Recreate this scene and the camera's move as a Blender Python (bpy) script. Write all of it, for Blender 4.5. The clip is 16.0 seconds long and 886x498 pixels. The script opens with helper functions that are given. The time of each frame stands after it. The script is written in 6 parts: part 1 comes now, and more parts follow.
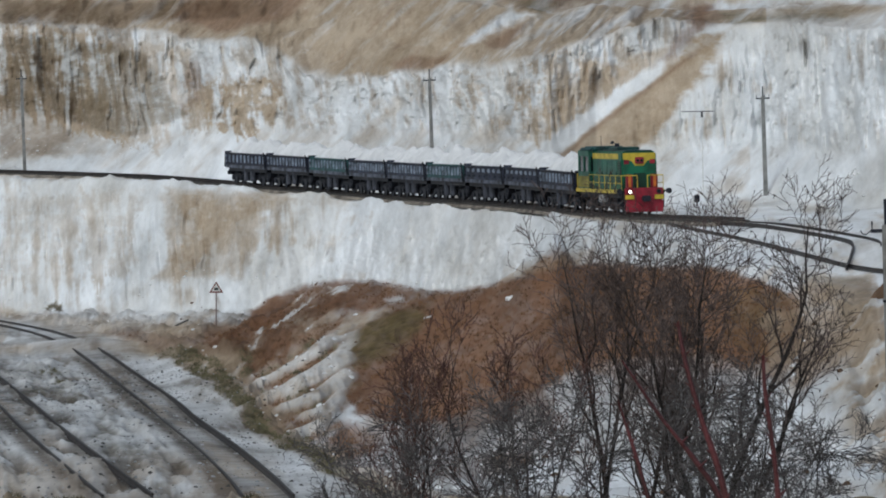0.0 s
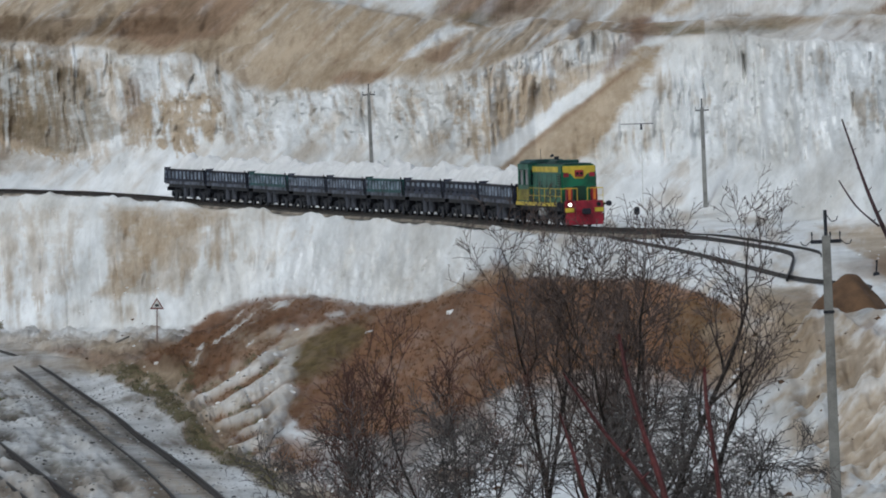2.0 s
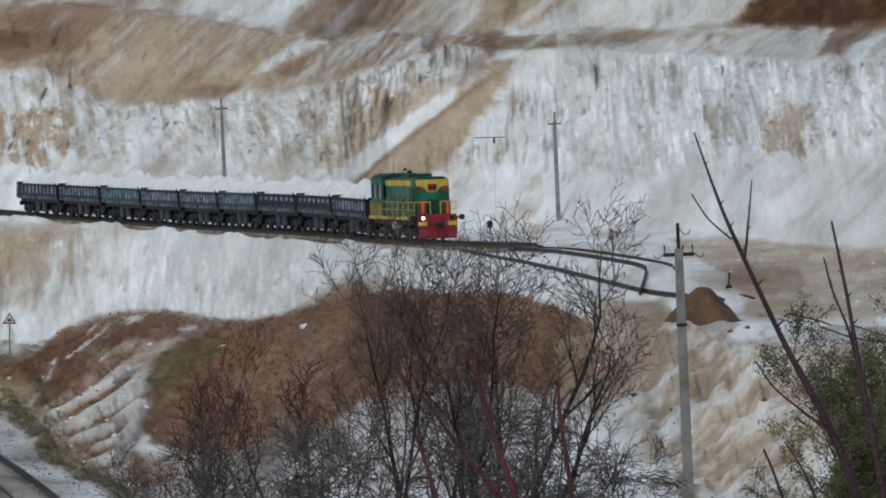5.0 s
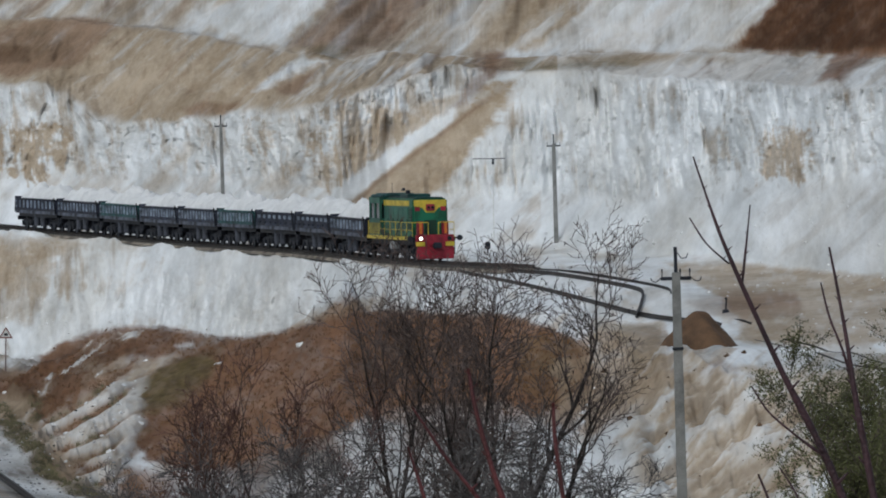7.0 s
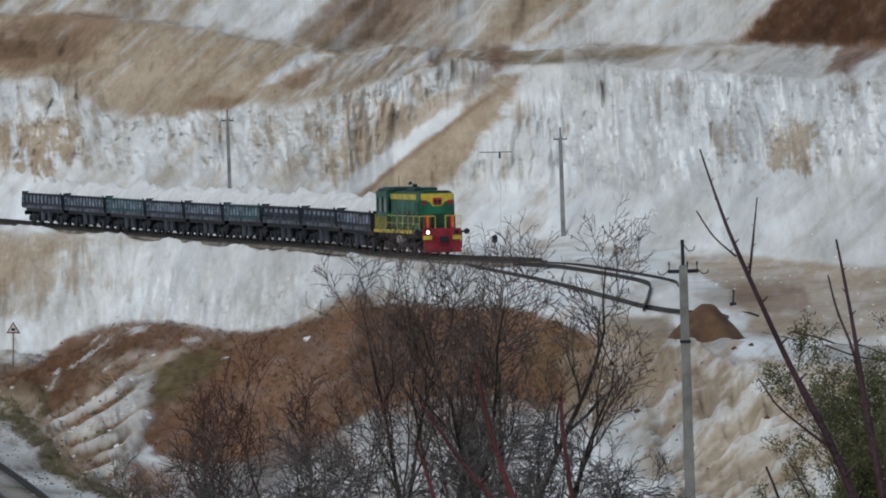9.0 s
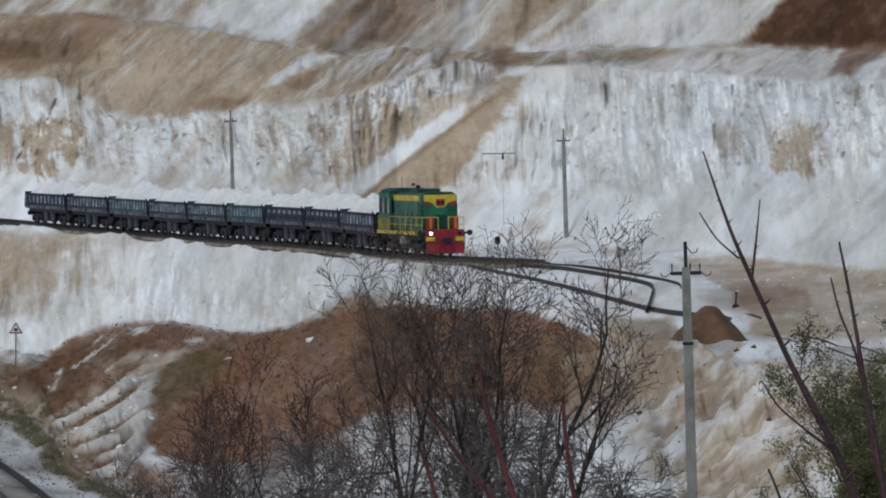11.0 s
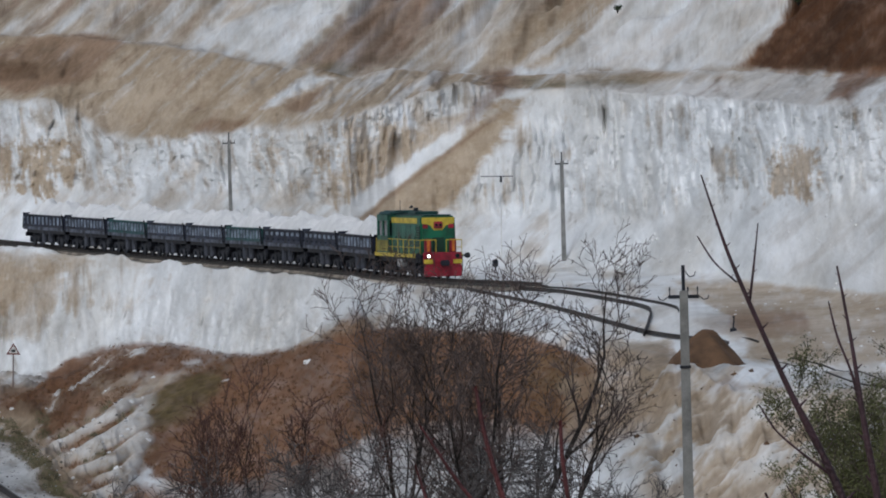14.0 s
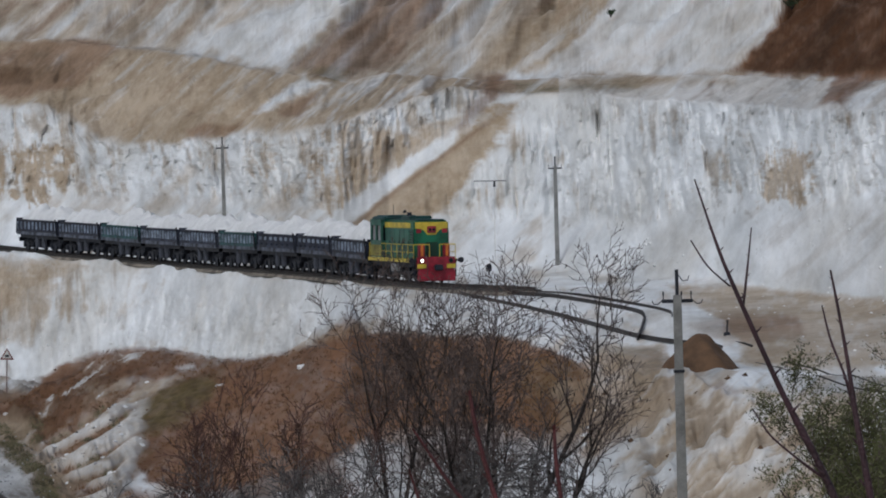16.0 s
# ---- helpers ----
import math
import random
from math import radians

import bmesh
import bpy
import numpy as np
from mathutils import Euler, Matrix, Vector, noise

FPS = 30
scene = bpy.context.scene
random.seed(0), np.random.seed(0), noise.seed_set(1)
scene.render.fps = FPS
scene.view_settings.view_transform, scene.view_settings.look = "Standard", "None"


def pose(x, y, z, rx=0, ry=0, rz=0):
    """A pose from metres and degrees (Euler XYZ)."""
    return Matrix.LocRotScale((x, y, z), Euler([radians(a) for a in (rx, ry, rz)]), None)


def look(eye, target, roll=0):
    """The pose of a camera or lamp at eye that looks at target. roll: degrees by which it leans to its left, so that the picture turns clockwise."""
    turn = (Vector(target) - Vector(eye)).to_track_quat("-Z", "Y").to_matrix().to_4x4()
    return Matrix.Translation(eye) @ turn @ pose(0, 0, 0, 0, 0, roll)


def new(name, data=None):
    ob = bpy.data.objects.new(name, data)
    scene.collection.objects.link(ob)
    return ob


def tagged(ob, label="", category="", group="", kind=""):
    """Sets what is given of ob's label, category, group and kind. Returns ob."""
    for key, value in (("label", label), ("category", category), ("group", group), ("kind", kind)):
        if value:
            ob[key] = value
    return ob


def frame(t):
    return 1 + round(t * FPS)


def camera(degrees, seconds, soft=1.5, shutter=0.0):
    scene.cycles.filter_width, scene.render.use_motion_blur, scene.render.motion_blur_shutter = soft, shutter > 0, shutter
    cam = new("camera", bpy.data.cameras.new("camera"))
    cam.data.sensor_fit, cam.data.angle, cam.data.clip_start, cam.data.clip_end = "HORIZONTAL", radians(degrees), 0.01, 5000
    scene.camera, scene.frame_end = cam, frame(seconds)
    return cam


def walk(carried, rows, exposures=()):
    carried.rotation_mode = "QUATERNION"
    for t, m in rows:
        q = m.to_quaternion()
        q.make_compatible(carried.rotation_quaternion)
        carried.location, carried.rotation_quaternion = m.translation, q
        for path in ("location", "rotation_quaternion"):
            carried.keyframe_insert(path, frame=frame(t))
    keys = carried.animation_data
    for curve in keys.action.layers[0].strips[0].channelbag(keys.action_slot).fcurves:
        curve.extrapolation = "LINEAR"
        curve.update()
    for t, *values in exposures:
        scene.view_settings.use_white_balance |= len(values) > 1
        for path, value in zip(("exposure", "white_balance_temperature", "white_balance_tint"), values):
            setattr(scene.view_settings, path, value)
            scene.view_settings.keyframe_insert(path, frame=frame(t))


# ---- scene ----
cam = camera(10.0, 16.0, soft=1.9)
EYE = (0.0, 0.0, 13.0)
# seconds, pan to the left, tilt, roll (degrees); the camera stands on one spot on the hillside
PATH = [(0, 2.296, -2.563, -1.111), (0.5, 2.112, -2.551, -1.181), (1, 1.988, -2.499, -1.387), (1.5, 1.789, -2.475, -1.442), (2, 1.618, -2.418, -1.549), (2.5, 1.464, -2.534, -1.741), (3, 1.351, -2.44, -1.645), (3.5, 1.167, -2.525, -1.651), (4, 0.805, -2.548, -1.932), (4.5, 0.186, -2.394, -1.878), (6.8, -0.041, -2.178, -0.927), (7, -0.081, -2.076, -0.801), (7.5, -0.012, -2.158, -0.869), (8, -0.017, -2.145, -0.899), (8.5, -0.022, -2.121, -0.939), (9, -0.0, -2.147, -1.0), (11.5, 0.036, -2.118, -0.827), (12, 0.045, -2.084, -0.902), (12.5, -0.01, -2.078, -0.881), (13, -0.045, -2.0, -0.88), (13.5, 0.01, -1.956, -0.756), (14, 0.004, -1.876, -0.642), (14.5, -0.009, -1.807, -0.607), (15, -0.015, -1.8, -0.614), (15.5, -0.096, -1.734, -0.633), (16, -0.07, -1.825, -0.711)]


def aim(pan, tilt, roll):
    p, e = radians(pan), radians(tilt)
    return look(EYE, (-1000 * math.sin(p) * math.cos(e), 1000 * math.cos(p) * math.cos(e), 13 + 1000 * math.sin(e)), roll)


walk(cam, [(t, aim(p, e, r)) for t, p, e, r in PATH], exposures=[(0, 0.0, 6000, 4.0), (2, 0.0, 6000, 4.0), (3.5, 0.06, 6000, 4.0), (4.5, -0.02, 6000, 4.0), (8, -0.1, 6000, 4.0), (12.5, -0.1, 5960, 7.0), (15, -0.18, 5980, 8.0), (16, -0.22, 5990, 8.0)])

# ---- light: overcast daylight ----
world = bpy.data.worlds.new("overcast_sky")
scene.world = world
world.use_nodes = True
wn = world.node_tree
sky = wn.nodes.new("ShaderNodeTexSky")
sky.sky_type, sky.sun_disc = "NISHITA", False
sky.sun_elevation, sky.sun_rotation = radians(48), radians(-150)
sky.air_density, sky.dust_density, sky.ozone_density = 1.0, 4.0, 1.0
soft_sky = wn.nodes.new("ShaderNodeHueSaturation")
soft_sky.inputs["Saturation"].default_value = 0.65
wn.links.new(sky.outputs[0], soft_sky.inputs["Color"])
wn.links.new(soft_sky.outputs[0], wn.nodes["Background"].inputs[0])
wn.nodes["Background"].inputs[1].default_value = 0.08
sun = new("sun", bpy.data.lights.new("sun", "SUN"))
sun.data.energy, sun.data.angle, sun.data.color = 0.75, radians(25), (1.0, 1.0, 1.0)
sun.matrix_world = look((-60, -104, 133), (0, 0, 0))

# ---- materials ----
def material(name, base, rough=0.7, metal=0.0, vary=0.25, scale=2.0, bump=0.1, dark=None):
    """A surface with stains (large noise) and grain (small noise), at real-world size."""
    m = bpy.data.materials.new(name)
    m.use_nodes = True
    n, l = m.node_tree.nodes, m.node_tree.links
    b = n["Principled BSDF"]
    b.inputs["Roughness"].default_value, b.inputs["Metallic"].default_value = rough, metal
    geo = n.new("ShaderNodeTexCoord")
    big, small = n.new("ShaderNodeTexNoise"), n.new("ShaderNodeTexNoise")
    big.inputs["Scale"].default_value, big.inputs["Detail"].default_value = scale, 5
    small.inputs["Scale"].default_value, small.inputs["Detail"].default_value = scale * 14, 3
    ramp = n.new("ShaderNodeValToRGB")
    d = dark or tuple(c * (1 - vary * 1.6) for c in base)
    ramp.color_ramp.elements[0].position, ramp.color_ramp.elements[1].position = 0.32, 0.66
    ramp.color_ramp.elements[0].color, ramp.color_ramp.elements[1].color = (*d, 1), (*base, 1)
    mix = n.new("ShaderNodeMath")
    mix.operation = "MULTIPLY_ADD"
    mix.inputs[1].default_value = 0.3
    l.new(geo.outputs["Object"], big.inputs["Vector"]), l.new(geo.outputs["Object"], small.inputs["Vector"])
    l.new(small.outputs[0], mix.inputs[0]), l.new(big.outputs[0], mix.inputs[2])
    sub = n.new("ShaderNodeMath")
    sub.operation = "SUBTRACT"
    sub.inputs[1].default_value = 0.15
    l.new(mix.outputs[0], sub.inputs[0]), l.new(sub.outputs[0], ramp.inputs[0])
    l.new(ramp.outputs[0], b.inputs["Base Color"])
    if bump:
        bp = n.new("ShaderNodeBump")
        bp.inputs["Strength"].default_value, bp.inputs["Distance"].default_value = bump, 0.05
        l.new(small.outputs[0], bp.inputs["Height"]), l.new(bp.outputs[0], b.inputs["Normal"])
    return m


def soil_material():
    """Chalk, sand, brown soil, grass and gravel, mixed by the ground's soil weights."""
    m = bpy.data.materials.new("quarry_soil")
    m.use_nodes = True
    n, l = m.node_tree.nodes, m.node_tree.links
    b = n["Principled BSDF"]
    b.inputs["Roughness"].default_value = 0.95
    b.inputs["Specular IOR Level"].default_value = 0.15
    att = n.new("ShaderNodeAttribute")
    att.attribute_name = "soil"
    att2 = n.new("ShaderNodeAttribute")
    att2.attribute_name = "stain_and_dimming"
    geo = n.new("ShaderNodeTexCoord")
    def noise_node(scale, detail=6, stretch=None, turn=0):
        t = n.new("ShaderNodeTexNoise")
        t.inputs["Scale"].default_value, t.inputs["Detail"].default_value, t.inputs["Roughness"].default_value = scale, detail, 0.65
        if stretch:
            mp = n.new("ShaderNodeMapping")
            mp.inputs["Scale"].default_value = stretch
            way = n.new("ShaderNodeMapping")
            way.inputs["Rotation"].default_value = (0, 0, radians(turn))
            l.new(geo.outputs["Object"], way.inputs[0]), l.new(way.outputs[0], mp.inputs[0]), l.new(mp.outputs[0], t.inputs["Vector"])
        else:
            l.new(geo.outputs["Object"], t.inputs["Vector"])
        return t
    def ramp(fac, lo, hi, c0, c1):
        r = n.new("ShaderNodeValToRGB")
        r.color_ramp.elements[0].position, r.color_ramp.elements[1].position = lo, hi
        r.color_ramp.elements[0].color, r.color_ramp.elements[1].color = (*c0, 1), (*c1, 1)
        l.new(fac, r.inputs[0])
        return r.outputs[0]
    def mixed(fac, a, c):
        x = n.new("ShaderNodeMix")
        x.data_type = "RGBA"
        l.new(fac, x.inputs[0]), l.new(a, x.inputs[6]), l.new(c, x.inputs[7])
        return x.outputs[2]
    mid, fine = noise_node(0.22, 7, (1, 0.2, 1), 17), noise_node(2.2, 6, (1, 0.15, 1), 17)
    blend = n.new("ShaderNodeMath")
    blend.operation = "MULTIPLY_ADD"
    blend.inputs[1].default_value = 0.3
    half = n.new("ShaderNodeMath")
    half.operation = "MULTIPLY"
    half.inputs[1].default_value = 0.7
    l.new(mid.outputs[0], half.inputs[0]), l.new(fine.outputs[0], blend.inputs[0]), l.new(half.outputs[0], blend.inputs[2])
    sep = n.new("ShaderNodeSeparateColor")
    l.new(att.outputs["Color"], sep.inputs[0])
    cool = ramp(mid.outputs[0], 0.3, 0.66, CHALK[0], CHALK[1])
    warm = ramp(mid.outputs[0], 0.3, 0.66, CREAM[0], CREAM[1])
    patch = noise_node(0.13, 6, (1, 0.25, 0.55))
    chalk = mixed(ramp(patch.outputs[0], 0.44, 0.62, (0, 0, 0), (1, 1, 1)), cool, warm)
    pits = noise_node(0.95, 5, (1, 0.12, 0.4))
    chalk = mixed(ramp(pits.outputs[0], 0.61, 0.72, (0, 0, 0), (0.32, 0.32, 0.32)), chalk, ramp(fine.outputs[0], 0.3, 0.7, (0.26, 0.245, 0.215), (0.44, 0.42, 0.38)))
    sand = ramp(blend.outputs[0], 0.38, 0.6, SAND[0], SAND[1])
    brown = ramp(blend.outputs[0], 0.34, 0.7, BROWN[0], BROWN[1])
    grass = ramp(fine.outputs[0], 0.35, 0.65, (0.06, 0.055, 0.018), (0.15, 0.125, 0.05))
    gravel = ramp(blend.outputs[0], 0.36, 0.62, (0.10, 0.097, 0.092), (0.46, 0.455, 0.45))
    c = mixed(sep.outputs[0], chalk, sand)
    c = mixed(sep.outputs[1], c, brown)
    c = mixed(sep.outputs[2], c, grass)
    c = mixed(att.outputs["Alpha"], c, gravel)
    # darkens by real stains and by the lens vignetting painted into the ground
    stain_and_dimming = n.new("ShaderNodeMix")
    stain_and_dimming.data_type, stain_and_dimming.blend_type = "RGBA", "MULTIPLY"
    stain_and_dimming.inputs[7].default_value = (0.43, 0.385, 0.335, 1)
    l.new(att2.outputs["Fac"], stain_and_dimming.inputs[0]), l.new(c, stain_and_dimming.inputs[6])
    l.new(stain_and_dimming.outputs[2], b.inputs["Base Color"])
    bp = n.new("ShaderNodeBump")
    bp.inputs["Strength"].default_value, bp.inputs["Distance"].default_value = 0.25, 0.3
    l.new(fine.outputs[0], bp.inputs["Height"]), l.new(bp.outputs[0], b.inputs["Normal"])
    return m


CHALK = ((0.54, 0.555, 0.56), (0.91, 0.93, 0.95))
CREAM = ((0.46, 0.452, 0.43), (0.82, 0.815, 0.795))
SAND = ((0.31, 0.235, 0.155), (0.50, 0.405, 0.30))
BROWN = ((0.10, 0.054, 0.030), (0.275, 0.138, 0.072))
SOIL = soil_material()
RAIL = material("rusty_rail_steel", (0.055, 0.045, 0.04), 0.6, 0.2, 0.4, 1.5)
SLEEPER = material("dark_sleeper", (0.09, 0.085, 0.08), 0.9)
BALLAST = material("dirty_ballast", (0.33, 0.285, 0.235), 0.95, 0, 0.5, 0.8, 0.5)
BLACK = material("sooty_black_steel", (0.021, 0.025, 0.038), 0.6, 0.2, 0.4, 1.0)
GREEN = material("green_paint", (0.010, 0.16, 0.08), 0.45, 0, 0.35, 1.2, 0.03)
TEAL = material("dark_teal_paint", (0.015, 0.075, 0.068), 0.5, 0, 0.35, 1.2, 0.03)
YELLOW = material("yellow_paint", (0.70, 0.54, 0.05), 0.5, 0, 0.25, 2.0, 0.03)
RED = material("red_paint", (0.38, 0.018, 0.042), 0.5, 0, 0.4, 1.5, 0.03)
ORANGE = material("orange_paint", (0.75, 0.22, 0.03), 0.5, 0, 0.2, 2.0, 0.03)
GREY = material("pale_grey_steel", (0.42, 0.43, 0.44), 0.6, 0.1, 0.35, 2.0)
DARKGLASS = material("dark_window_glass", (0.012, 0.016, 0.02), 0.08, 0, 0.1, 1.0, 0)
CONCRETE = material("weathered_concrete", (0.30, 0.30, 0.29), 0.9, 0, 0.3, 1.5, 0.3)
WHITE = material("white_paint", (0.75, 0.75, 0.73), 0.6, 0, 0.15, 2.0)
LOAD = material("crushed_chalk", (0.84, 0.84, 0.84), 0.95, 0, 0.12, 0.9, 0.6)
BARK = material("dark_bark", (0.055, 0.045, 0.042), 0.9, 0, 0.45, 6.0, 0.4)
TWIG = material("brown_twigs", (0.15, 0.112, 0.102), 0.85, 0, 0.4, 5.0, 0.2)
REDBARK = material("reddish_bark", (0.075, 0.034, 0.044), 0.6, 0, 0.45, 5.0, 0.3)
BRIGHTBARK = material("bright_red_bark", (0.15, 0.036, 0.04), 0.6, 0, 0.45, 5.0, 0.3)
LEAF = material("young_leaf", (0.125, 0.13, 0.042), 0.7, 0, 0.4, 3.0, 0)
lamp_mat = bpy.data.materials.new("lit_headlight")
lamp_mat.use_nodes = True
lamp_mat.node_tree.nodes["Principled BSDF"].inputs["Emission Color"].default_value = (1.0, 0.93, 0.8, 1)
lamp_mat.node_tree.nodes["Principled BSDF"].inputs["Emission Strength"].default_value = 5.0

# ---- mesh helpers ----
def part(name, bm, mat, parent=None, label="", smooth=False):
    me = bpy.data.meshes.new(name)
    bm.to_mesh(me)
    bm.free()
    me.materials.append(mat)
    if smooth:
        me.polygons.foreach_set("use_smooth", [True] * len(me.polygons))
    ob = new(name, me)
    if parent is not None:
        ob.parent = parent
    if label:
        tagged(ob, label)
    return ob


def raw_part(name, verts, faces, mat, parent=None, label="", smooth=False):
    me = bpy.data.meshes.new(name)
    me.from_pydata(verts, [], faces)
    me.materials.append(mat)
    if smooth:
        me.polygons.foreach_set("use_smooth", [True] * len(me.polygons))
    ob = new(name, me)
    if parent is not None:
        ob.parent = parent
    if label:
        tagged(ob, label)
    return ob


def add_box(bm, x0, x1, y0, y1, z0, z1, bevel=0.0, taper=(1, 1)):
    ret = bmesh.ops.create_cube(bm, size=1)
    vs = ret["verts"]
    for v in vs:
        top = v.co.z > 0
        v.co = ((x0 + x1) / 2 + v.co.x * (x1 - x0) * (taper[0] if top else 1), (y0 + y1) / 2 + v.co.y * (y1 - y0) * (taper[1] if top else 1), z1 if top else z0)
    if bevel:
        es = {e for v in vs for e in v.link_edges}
        bmesh.ops.bevel(bm, geom=list(es), offset=bevel, segments=2, affect="EDGES")


def add_rod(bm, a, b, r, r2=None, seg=8):
    a, b = Vector(a), Vector(b)
    q = (b - a).to_track_quat("Z", "Y").to_matrix().to_4x4()
    bmesh.ops.create_cone(bm, cap_ends=True, segments=seg, radius1=r, radius2=r if r2 is None else r2, depth=(b - a).length, matrix=Matrix.Translation((a + b) / 2) @ q)


def box(*a, **k):
    bm = bmesh.new()
    add_box(bm, *a, **k)
    return bm


def rod(*a, **k):
    bm = bmesh.new()
    add_rod(bm, *a, **k)
    return bm


def smooth_path(pts, step):
    """A smooth curve through plan points, as points at even steps."""
    p = [Vector((*q, 0)) for q in pts]
    p = [2 * p[0] - p[1]] + p + [2 * p[-1] - p[-2]]
    fine = []
    for i in range(1, len(p) - 2):
        for k in range(24):
            t = k / 24
            fine.append(0.5 * (2 * p[i] + (p[i + 1] - p[i - 1]) * t + (2 * p[i - 1] - 5 * p[i] + 4 * p[i + 1] - p[i + 2]) * t * t + (3 * p[i] - p[i - 1] - 3 * p[i + 1] + p[i + 2]) * t ** 3))
    fine.append(p[-2])
    for _ in range(40):
        fine = [fine[0]] + [(fine[i - 1] + 2 * fine[i] + fine[i + 1]) / 4 for i in range(1, len(fine) - 1)] + [fine[-1]]
    s = np.concatenate([[0], np.cumsum([(fine[i + 1] - fine[i]).length for i in range(len(fine) - 1)])])
    at = np.arange(0, s[-1], step)
    return [Vector((float(np.interp(d, s, [f.x for f in fine])), float(np.interp(d, s, [f.y for f in fine])), 0)) for d in at]


# ---- the ground: one sheet laid out by bearing and distance from the lookout ----
# bench lines of the quarry, from the lookout outward: (bearing in degrees, distance, height)
BENCHES = {}


def bench(name, *line):
    BENCHES[name] = line


bench("near_rim", (-7.66, 155, -1.3), (-5.64, 155, -1.4), (-3.1, 155, -1.5), (-0.54, 155, -1.6), (1.38, 155, -1.8), (5.52, 155, -1.9))
bench("low_ground", (-7.66, 217, -3.2), (-5.64, 215, -3.4), (-5.01, 215, -3.8), (-4.37, 214, -4.3), (-3.74, 214, -4.6), (-3.1, 213, -4.9), (-2.46, 213, -4.9), (-1.82, 212, -5), (-1.06, 212, -5), (-0.54, 212, -5), (0.1, 212, -5), (0.74, 212, -5.1), (1.38, 212, -5.1), (2.33, 208, -5.5), (3.29, 205, -6), (4.25, 203, -6), (5.52, 200, -6))
bench("mound_crest", (-7.66, 270, -5.2), (-5.64, 270, -5.2), (-5.01, 270, -4.2), (-4.37, 270, -2.3), (-3.74, 266, -0.6), (-3.1, 262, -0.4), (-2.46, 256, -0.7), (-1.82, 250, -0.2), (-1.06, 245, 1.7), (-0.54, 245, 1), (0.1, 245, 1.1), (0.74, 245, 1), (1.38, 245, 0.8), (2.33, 232, 0), (3.29, 222, -0.6), (4.25, 219, -0.4), (5.52, 216, -0.2))
bench("mound_back", (-7.66, 330, -7), (-5.64, 322, -6.7), (-5.01, 320, -6.6), (-4.37, 310, -6), (-3.74, 305, -5.8), (-3.1, 300, -5.5), (-2.46, 295, -5.2), (-1.82, 290, -5), (-1.06, 286, -3.5), (-0.54, 283, -2.8), (0.1, 280, -2), (0.74, 278, -1.5), (1.38, 275, -1), (2.33, 245, -0.6), (3.29, 228, -0.3), (4.25, 225, -0.3), (5.52, 222, -0.3))
bench("bank_foot", (-7.66, 453, -12.2), (-5.64, 426, -11), (-5.01, 416, -10.6), (-4.37, 404, -10), (-3.74, 392, -9.4), (-3.1, 379, -9), (-2.46, 365, -8.5), (-1.82, 353, -7.5), (-1.06, 336, -5.5), (-0.54, 308, -4), (0.1, 290, -1.5), (0.74, 284, -1.1), (1.38, 279, -0.7), (2.33, 254, -0.5), (3.29, 234, -0.3), (4.25, 231, -0.3), (5.52, 226, -0.2))
bench("bank_crest", (-7.66, 469, -0.62), (-5.64, 442, -0.25), (-5.01, 432, -0.31), (-4.37, 420, -0.51), (-3.74, 408, -0.65), (-3.1, 395, -0.69), (-2.46, 381, -0.63), (-1.82, 367, -0.58), (-1.06, 350, -0.54), (-0.54, 322, -0.2), (0.1, 305, -0.5), (0.74, 295, -0.6), (1.38, 285, -0.6), (2.33, 262, -0.5), (3.29, 240, -0.2), (4.25, 236, -0.6), (5.52, 230, -1.1))
bench("shelf", (-7.66, 474, -0.12), (-5.64, 447, -0.25), (-5.01, 437, -0.41), (-4.37, 425, -0.61), (-3.74, 413, -0.65), (-3.1, 400, -0.69), (-2.46, 386, -0.63), (-1.82, 372, -0.48), (-1.06, 355, -0.34), (-0.54, 343, -0.3), (0.1, 329, -0.1), (0.74, 318, 0.2), (1.38, 307, 0.4), (2.33, 285, 0.4), (3.29, 258, 0.4), (4.25, 250, 0), (5.52, 242, -0.4))
bench("wall_foot", (-7.66, 490, -0.1), (-5.64, 463, -0.3), (-5.01, 453, -0.5), (-4.37, 441, -0.6), (-3.74, 429, -0.7), (-3.1, 416, -0.7), (-2.46, 402, -0.6), (-1.82, 388, -0.5), (-1.06, 371, -0.3), (-0.54, 375, -0.8), (0.1, 375, -0.7), (0.74, 372, -0.6), (1.38, 368, -0.4), (2.33, 350, -0.2), (3.29, 329, 0), (4.25, 309, 0), (5.52, 281, 0.2))
bench("talus_top", (-7.66, 501, 3.9), (-5.64, 474, 2.6), (-5.01, 464, 3.7), (-4.37, 452, 3.5), (-3.74, 440, 3.8), (-3.1, 427, 4.1), (-2.46, 413, 4.1), (-1.82, 399, 4.1), (-1.06, 382, 4), (-0.54, 386, 3.6), (0.1, 386, 3.3), (0.74, 382, 3.3), (1.38, 379, 3.5), (2.33, 361, 3.4), (3.29, 340, 4.8), (4.25, 320, 5.7), (5.52, 292, 6.2))
bench("face_crest", (-7.66, 509, 14.5), (-5.64, 482, 12.8), (-5.01, 472, 12.1), (-4.37, 460, 11.8), (-3.74, 448, 8.5), (-3.1, 435, 8.6), (-2.46, 421, 9.1), (-1.82, 407, 9.4), (-1.06, 390, 10.5), (-0.54, 394, 11.6), (0.1, 394, 13.2), (0.74, 390, 12.6), (1.38, 387, 12.5), (2.33, 369, 12.1), (3.29, 348, 11.7), (4.25, 328, 11.3), (5.52, 300, 11.3))
